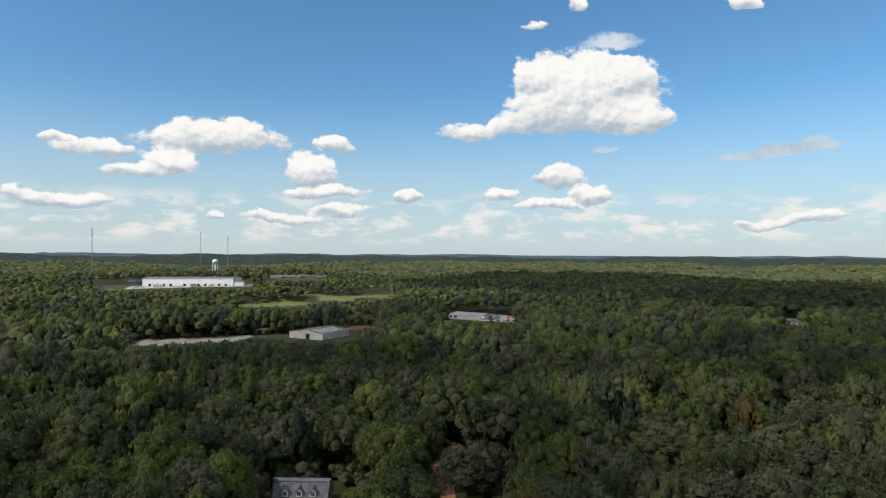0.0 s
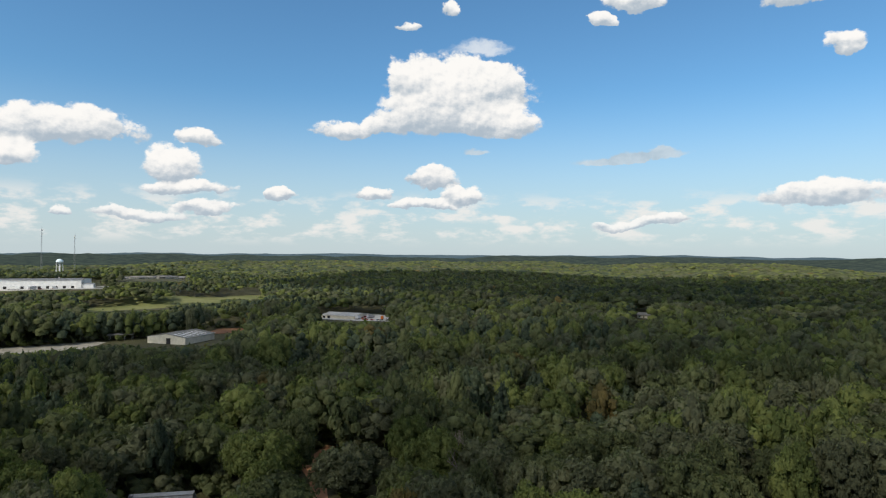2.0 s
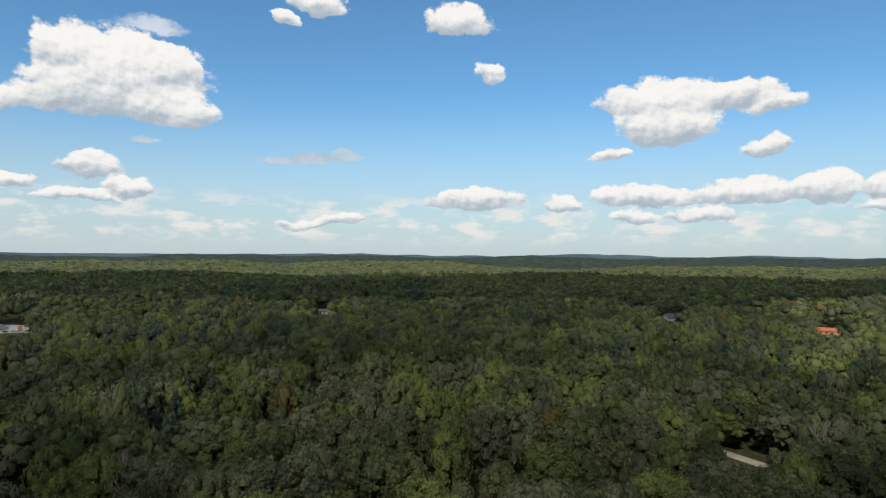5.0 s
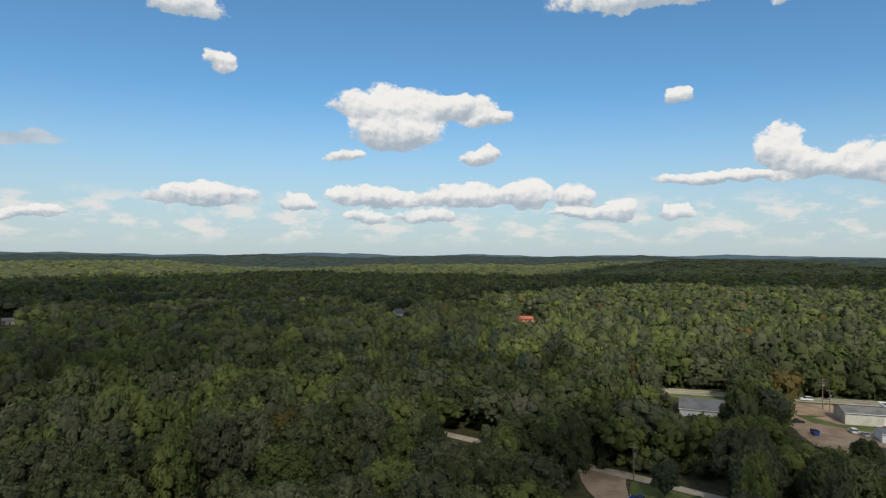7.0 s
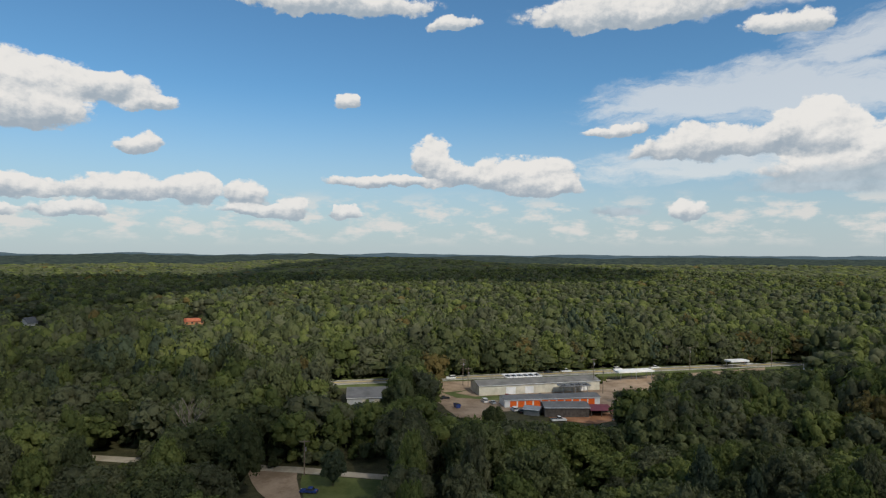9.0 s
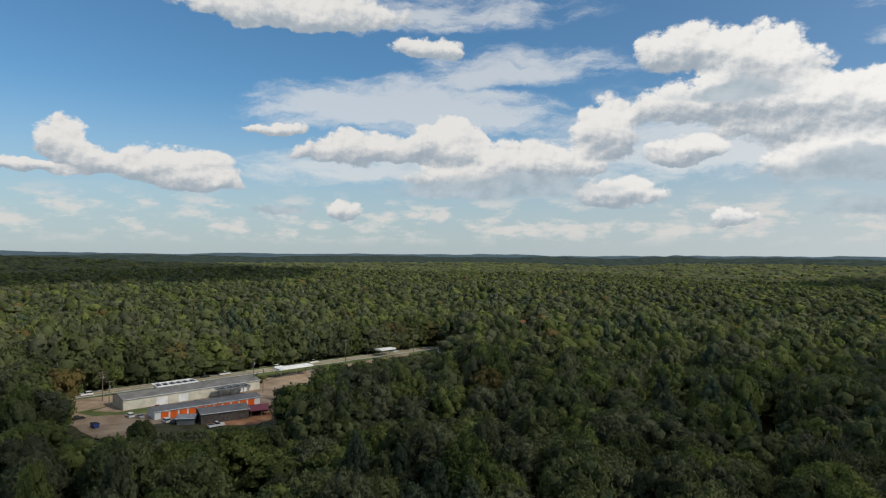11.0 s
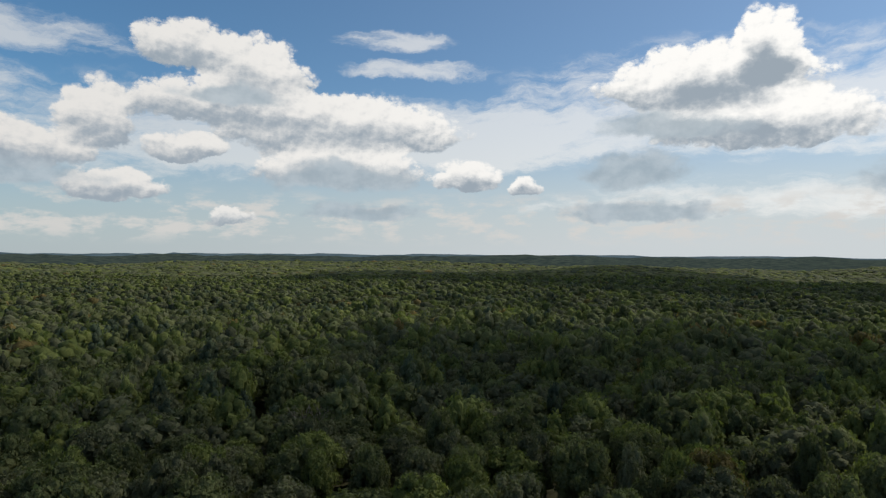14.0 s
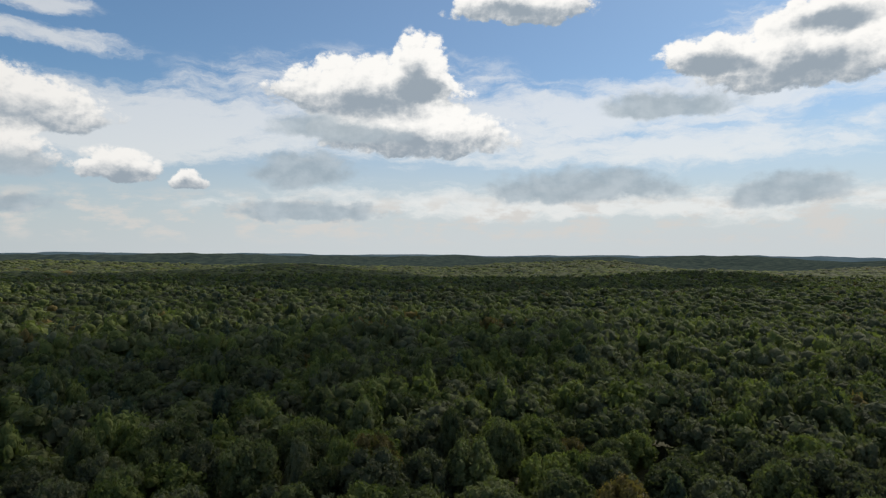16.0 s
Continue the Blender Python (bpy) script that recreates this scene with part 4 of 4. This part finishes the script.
plain_house(polar(-123.9, 388), -118, 8, 6, 2.8, 4.0, WHITE, GREY_ROOF, "white building behind trees at the bend of the highway", far_homes)
plain_house(polar(-29.3, 648), -25, 12, 8, 3.2, 5.2, CREAM, TAN_ROOF, "small tan house in a gap of the woods", far_homes)
barn = long_shed("metal_barn", (-85.5, 447.0), (-71.0, 474.0), 31.0, 4.6, 6.8, CREAM, TAN_ROOF, "large cream metal barn with a broad weathered roof")
# A slab on the solid wall, its colour standing in for inner shade.
part("doorway", box(-0.06, -0.01, 12.0, 15.5, 0, 4.0), DARK, barn, "near-black panel painted as the shade in a doorway")
for k in range(6):
    part("skylight", profile([(1.5, 4.96), (11.5, 6.40), (11.5, 6.54), (1.5, 5.10)], 2.5 + k * 4.2, 3.3 + k * 4.2), WHITE, barn, "pale skylight strip")
open_canopy((-143.0, 477.0), 8, 17.0, 8.0, 3.6, "low open shelter beside the concrete yard", legs=4, mat=GREY_ROOF)
W_A, W_B = (-412.0, 858.0), (-292.0, 872.0)
bays = [(8 + i * 9.2, 11.5 + i * 9.2, 3.6, DARK, "dark loading bay") for i in range(12)]
long_shed("warehouse", W_A, W_B, 58.0, 11.0, 12.2, WHITE, GREY_ROOF, "very long white warehouse with loading bays", "", bays)
long_shed("office_annex", (-291.5, 873.0), (-279.0, 875.0), 16.0, 5.5, 6.0, WHITE, GREY_ROOF, "low white annex beside the warehouse")
BLUE_ROOF = material("blue_grey_roof", ((0.05, 0.07, 0.12), (0.09, 0.12, 0.18)), 0.3, rough=0.5)
long_shed("equipment_shed", (-455.0, 905.0), (-420.0, 915.0), 18.0, 5.0, 7.0, BLUE_ROOF, BLUE_ROOF, "dark blue metal shed on the grass")
long_shed("yard_building", (6.0, 616.0), (36.0, 596.0), 30.0, 3.0, 4.6, CREAM, CONCRETE, "pale flat-roofed yard building with dark openings", "", [(1 + i * 5.5, 4 + i * 5.5, 2.2, DARK, "near-black panel painted as a shaded opening") for i in range(2)])
TARP = material("tan_metal", ((0.30, 0.27, 0.22), (0.42, 0.39, 0.33)), 0.4)


for k in range(9):
    az_k, d_k = 11.1 + k * 0.52, 1245 + (k * 37) % 50
    plain_house(polar(az_k, d_k, float(land(*polar(az_k, d_k)[:2]))), 10 + (k * 53) % 60, 12 + k % 3 * 3, 8, 3.2, 5.6, CREAM if k % 3 else TAN_ROOF, TAN_ROOF if k % 2 else GREY_ROOF, "small tan house on the far edge of town", far_homes)

# ---- towers and poles ----


def water_tower(at):
    ob = thing("water_tower", at, 0, "white water tower with a pale blue round tank", "water tower")
    z0 = ob.location.z
    top = 49.5 - z0
    bm = bmesh.new()
    bmesh.ops.create_icosphere(bm, subdivisions=3, radius=5.6)
    for v in bm.verts:
        v.co = Vector((v.co.x, v.co.y, v.co.z * 0.85 + top - 4.6))
    part("tank", bm, material("tank_paint", ((0.55, 0.68, 0.74), (0.72, 0.80, 0.84)), 0.2, rough=0.4), ob)
    part("riser", rod((0, 0, 0), (0, 0, top - 8), 0.8, sides=10), WHITE, ob)
    for k in range(6):
        a = k * 1.0472
        part("leg", rod((math.cos(a) * 7.5, math.sin(a) * 7.5, 0), (math.cos(a) * 5.2, math.sin(a) * 5.2, top - 5), 0.35), WHITE, ob)
    part("walkway", rod((0, 0, top - 5.4), (0, 0, top - 5.0), 6.4, sides=20), WHITE, ob)
    return ob


def lattice_mast(at, top_z, label):
    """A three-sided lattice mast with antenna panels."""
    ob = thing("radio_mast", at, 0, label, "radio mast", "masts on the skyline")
    h = top_z - ob.location.z
    corners = [(math.cos(k * 2.0944), math.sin(k * 2.0944)) for k in range(3)]
    for x, y in corners:
        part("leg", rod((x * 2.2, y * 2.2, 0), (x * 0.8, y * 0.8, h), 0.16, sides=4), STEEL, ob)
    bm = bmesh.new()
    n = int(h / 4)
    for i in range(n):
        r0, r1 = 2.2 - 1.4 * i / n, 2.2 - 1.4 * (i + 1) / n
        for k in range(3):
            a, b = corners[k], corners[(k + 1) % 3]
            rod((a[0] * r0, a[1] * r0, h * i / n), (b[0] * r1, b[1] * r1, h * (i + 1) / n), 0.08, sides=3, bm=bm)
    part("bracing", bm, STEEL, ob)
    for lift in (0.97, 0.90):
        for k in range(3):
            a = k * 2.0944 + 0.5
            part("antenna_panel", box(math.cos(a) * 1.9 - 0.35, math.cos(a) * 1.9 + 0.35, math.sin(a) * 1.9 - 0.35, math.sin(a) * 1.9 + 0.35, h * lift - 2, h * lift + 1), WHITE, ob)
    part("lightning_rod", rod((0, 0, h - 2), (0, 0, h + 4), 0.08), STEEL, ob)
    return ob


water_tower(polar(20.0, 1330))
lattice_mast(polar(29.3, 1480), 112.0, "tall grey lattice radio mast above the woods")
lattice_mast(polar(21.2, 1700), 116.0, "slim grey lattice radio mast above the woods")
lattice_mast(polar(19.0, 1900), 108.0, "distant grey lattice radio mast above the woods")


def utility_pole(at, height, label="weathered timber utility pole with a crossarm", arms=1, turn=-80.0, lamp=False):
    ob = thing("utility_pole", at, turn, label, "utility pole", "utility poles")
    part("shaft", rod((0, 0, -0.3), (0, 0, height), 0.19, 0.12, 8), TIMBER, ob)
    for i in range(arms):
        arm = part("crossarm", box(-1.4, 1.4, -0.08, 0.08, height - 0.6 - i * 1.1, height - 0.4 - i * 1.1), TIMBER, ob)
        for x in (-1.2, -0.5, 0.5, 1.2):
            part("insulator", rod((x, 0, height - 0.4 - i * 1.1), (x, 0, height - 0.1 - i * 1.1), 0.06), GLASS, arm)
    part("transformer", rod((0.35, 0.1, height - 3.2), (0.35, 0.1, height - 2.1), 0.28, sides=8), STEEL, ob, "grey transformer can")
    return ob


utility_pole((177.0, 28.2), 10.0)
utility_pole((296.0, -26.9), 12.5, arms=3, label="tall timber utility pole with three crossarms")
utility_pole((292.0, -29.0), 9.0)
utility_pole((282.5, 6.8), 9.0)
line_poles = [(road_point(40 + i * 46, 8.5)) for i in range(8)]
for p in line_poles:
    utility_pole(p, 11.5)
for i, (p, h) in enumerate([((286.5, -87.0), 14.0), ((276.0, -88.0), 12.0), ((328.0, -152.0), 13.0), ((341.0, -205.0), 11.0)]):
    utility_pole(p, h)
utility_pole((-45.5, 152.5), 9.0, "timber pole beside the grey-roofed house")
bm = bmesh.new()
for a, b in zip(line_poles, line_poles[1:]):
    for off in (-1.2, 0.5, 1.2):
        last = None
        for k in range(9):
            s = k / 8
            p = Vector((a[0] + (b[0] - a[0]) * s + off * ROAD_OUT.x, a[1] + (b[1] - a[1]) * s + off * ROAD_OUT.y, 11.2 - 1.1 * 4 * s * (1 - s)))
            if last:
                rod(last, p, 0.035, sides=3, bm=bm)
            last = p
tagged(part("power_line", bm, RUBBER, None), "thin dark power cables strung along the highway", "cable")
for az, d, top in [(1.6, 900, 30.0), (0.4, 930, 28.0), (1.1, 880, 26.0), (29.0, 880, 32.0)]:
    utility_pole(polar(az + (9.0 if az < 5 else 0), d), top, "tall pale pole standing above the distant woods", arms=1)

# ---- vehicles ----
CAR_PAINT = {k: material(k + "_car_paint", (tuple(0.85 * c for c in v), v), 0.5, rough=0.25, spec=0.5)
             for k, v in dict(white=(0.78, 0.78, 0.77), black=(0.03, 0.032, 0.038), blue=(0.03, 0.06, 0.22), red=(0.35, 0.03, 0.03), silver=(0.42, 0.43, 0.45), orange=(0.6, 0.16, 0.03)).items()}
LAMP_RED = material("tail_lamp", ((0.30, 0.01, 0.01), (0.42, 0.02, 0.02)), 1.0, rough=0.3)


def vehicle(kind, at, turn, colour):
    """A parked or passing car, off-roader, pickup or box truck."""
    mat = CAR_PAINT[colour]
    n = {"car": (4.6, 1.8, 1.42), "suv": (4.8, 1.9, 1.75), "pickup": (5.7, 2.0, 1.85), "truck": (8.5, 2.4, 3.4), "trailer": (13.0, 2.5, 4.0)}[kind]
    L, Wd, H = n
    words = {"car": "car", "suv": "off-roader", "pickup": "pickup truck", "truck": "box truck", "trailer": "box trailer"}[kind]
    ob = thing(words.replace(" ", "_").replace("-", "_"), at, turn, f"{colour} {words} standing on the {'road' if abs((at[0] - ROAD_A.x) * ROAD_OUT.x + (at[1] - ROAD_A.y) * ROAD_OUT.y) < 6 else 'bare lot'}", "vehicle", "vehicles")
    h, b = L / 2, 0.32
    if kind in ("truck", "trailer"):
        part("cargo_box", box(-h, h - (2.1 if kind == "truck" else 0), -Wd / 2, Wd / 2, 0.9, H, 0.06), mat, ob)
        if kind == "truck":
            part("cab", profile([(h - 2.0, 0.5), (h, 0.5), (h, 1.5), (h - 0.5, 2.4), (h - 2.0, 2.4)], -Wd / 2 + 0.1, Wd / 2 - 0.1), mat, ob).matrix_basis = Matrix.Rotation(-math.pi / 2, 4, "Z")
        part("chassis", box(-h + 0.2, h - 0.2, -0.5, 0.5, 0.5, 0.89), RUBBER, ob)
    else:
        belt = H * 0.58
        if kind == "car":
            body = [(-h, b), (-h, belt * 0.92), (-h + 0.9, belt), (h - 1.2, belt), (h - 0.1, belt * 0.8), (h, b)]
            roof = [(-h + 0.75, belt), (-h + 1.35, H), (h - 2.2, H), (h - 1.25, belt)]
        elif kind == "suv":
            body = [(-h, b), (-h, belt), (h - 1.2, belt), (h - 0.1, belt * 0.85), (h, b)]
            roof = [(-h + 0.08, belt), (-h + 0.4, H), (h - 2.0, H), (h - 1.25, belt)]
        else:
            body = [(-h, b), (-h, belt), (h - 1.5, belt), (h - 0.1, belt * 0.88), (h, b)]
            roof = [(-0.5, belt), (-0.35, H), (h - 2.3, H), (h - 1.5, belt)]
        shell = part("body", profile(body, -Wd / 2, Wd / 2), mat, ob)
        shell.matrix_basis = Matrix.Rotation(-math.pi / 2, 4, "Z")
        cabin = part("windows", profile([(y, z - 0.1) for y, z in roof], -Wd / 2 + 0.13, Wd / 2 - 0.13), GLASS, ob, "dark glass")
        cabin.matrix_basis = Matrix.Rotation(-math.pi / 2, 4, "Z")
        part("roof", box(roof[1][0] - 0.05, roof[2][0] + 0.05, -Wd / 2 + 0.12, Wd / 2 - 0.12, H - 0.1, H, 0.03), mat, ob)
        if kind == "pickup":
            part("bed", box(-h + 0.1, -0.7, -Wd / 2 + 0.12, Wd / 2 - 0.12, belt, belt + 0.02), DARK, ob, "dark open load bed")
    for x in (-h + 0.85, h - 0.9):
        for y in (-Wd / 2 + 0.02, Wd / 2 - 0.2):
            wheel = part("wheel", rod((x, y, 0.34), (x, y + 0.18, 0.34), 0.34, sides=12), RUBBER, ob)
            part("rim", rod((x, y - 0.01, 0.34), (x, y + 0.19, 0.34), 0.19, sides=8), STEEL, wheel)
    for y in (-Wd / 2 + 0.25, Wd / 2 - 0.25):
        part("headlight", box(h - 0.06, h + 0.01, y - 0.16, y + 0.16, 0.62, 0.8), WHITE, ob)
        part("tail_light", box(-h - 0.01, -h + 0.05, y - 0.14, y + 0.14, 0.68, 0.9), LAMP_RED, ob)
    return ob


ROAD_TURN = math.degrees(math.atan2(ROAD_DIR.y, ROAD_DIR.x))
for kind, at, turn, colour in [
    ("suv", (*road_point(142, -2.4), 0.1), ROAD_TURN + 180, "white"), ("pickup", (*road_point(206, 2.4), 0.1), ROAD_TURN, "white"), ("suv", (*road_point(236, 2.4), 0.1), ROAD_TURN, "white"),
    ("car", (*road_point(196, 2.4), 0.1), ROAD_TURN, "black"), ("pickup", (*road_point(258, 2.0), 0.1), ROAD_TURN, "white"), ("car", (*road_point(318, 2.4), 0.1), ROAD_TURN, "white"),
    ("car", (267, -13.5), -70, "black"), ("car", (268, -16.5), -75, "black"), ("suv", (262, -33), 10, "white"), ("car", (259, -36), 15, "silver"), ("car", (271, -44), -20, "red"),
    ("suv", (247, -43), 12, "white"), ("car", (244, -45), 10, "black"), ("pickup", (231, -57), -85, "white"), ("suv", (231, -80), -60, "silver"), ("car", (164.4, 25.0), 80, "blue"),
    ("pickup", (269, -58), -80, "black"), ("car", (270, -66), -80, "black"), ("truck", (40, 598), 60, "white"), ("pickup", (46, 590), 30, "red"), ("car", (52, 586), 10, "red"),
    ("car", (57, 583), 40, "silver"), ("truck", (62, 592), 80, "orange"), ("suv", (60, 578), 30, "white"), ("car", (66, 580), 0, "black"), ("truck", (52, 604), 40, "silver"),
    ("pickup", (44, 602), 90, "orange"), ("car", (70, 590), 50, "white"), ("suv", (48, 612), 20, "red"), ("trailer", (34, 612), -30, "white"),
    ("car", (-262, 888), 20, "white"), ("car", (-257, 893), 20, "silver"), ("suv", (-265, 898), 20, "black"),
    ("trailer", (-360, 850), 5, "white"), ("trailer", (-340, 852), 80, "silver"), ("truck", (-318, 856), 70, "white"), ("trailer", (-385, 847), 5, "silver"), ("pickup", (-330, 850), 40, "red"),
]:
    vehicle(kind, at, turn, colour)

dumpster = thing("dumpster", (252.6, -20.6), 20, "blue metal dumpster with black lids on the sandy lot", "dumpster")
part("bin", profile([(-0.9, 0.15), (-1.1, 1.5), (1.0, 1.8), (0.8, 0.15)], -1.4, 1.4), CAR_PAINT["blue"], dumpster)
for x in (-1.38, 0.04):
    part("lid", profile([(-1.15, 1.52), (1.02, 1.82), (1.02, 1.9), (-1.15, 1.6)], x, x + 1.34), RUBBER, dumpster)

# ---- single trees ----


def lone_tree(at, h, w, seed, mat, label):
    ob = thing("tree", at, seed * 40, label, "tree")
    ob.scale = (w, w, h)
    sv, sf = crown_arrays(200 + seed, "oak", 34, 3000, 0.024, ICO1)
    sv = sv * (1, 1, 1.3) - (0, 0, 0.28)
    new("crown", mesh_from("crown", sv, sf, (mat,), None, True)).parent = ob
    new("trunk", trunk_mesh(seed)).parent = ob
    return ob


lone_tree((168.5, 19.2), 9.5, 7.5, 1, PINE, "dense dark rounded evergreen on the lawn")
for i, (az, d, h, w) in enumerate([(-89.4, 236, 14, 14), (-91.2, 232, 12, 13), (-90.6, 244, 15.5, 14), (-98.0, 224, 8, 9)]):
    lone_tree(polar(az, d)[:2], h, w, 2 + i, OAK, "large spreading dark oak beside the sandy lot")


def bare_tree(at, h, seed, label):
    """A leafless tree of forking limbs."""
    rng = random.Random(seed)
    bm = bmesh.new()

    def grow(p, d, length, r, depth):
        q = p + d * length
        rod(p, q, r, r * 0.62, 5, bm)
        if depth:
            for _ in range(3 if depth > 1 else 2):
                e = (d + Vector((rng.uniform(-1, 1), rng.uniform(-1, 1), rng.uniform(-0.1, 0.7))) * 0.75).normalized()
                grow(q, e, length * rng.uniform(0.6, 0.8), r * 0.6, depth - 1)

    grow(Vector((0, 0, -0.2)), Vector((0.03, 0.02, 1)).normalized(), h * 0.36, h * 0.013, 4)
    ob = thing("bare_tree", at, 0, label, "tree")
    part("limbs", bm, material("bleached_wood", ((0.15, 0.12, 0.095), (0.26, 0.22, 0.18)), 1.5), ob)
    return ob


bare_tree(polar(-71.8, 186)[:2], 23, 3, "dead pale tree with bare forking limbs")
bare_tree(polar(-13.3, 150)[:2], 19, 4, "pale half-bare tree among green crowns")
bare_tree(polar(-155.5, 190)[:2], 20, 6, "pale half-bare tree among green crowns")
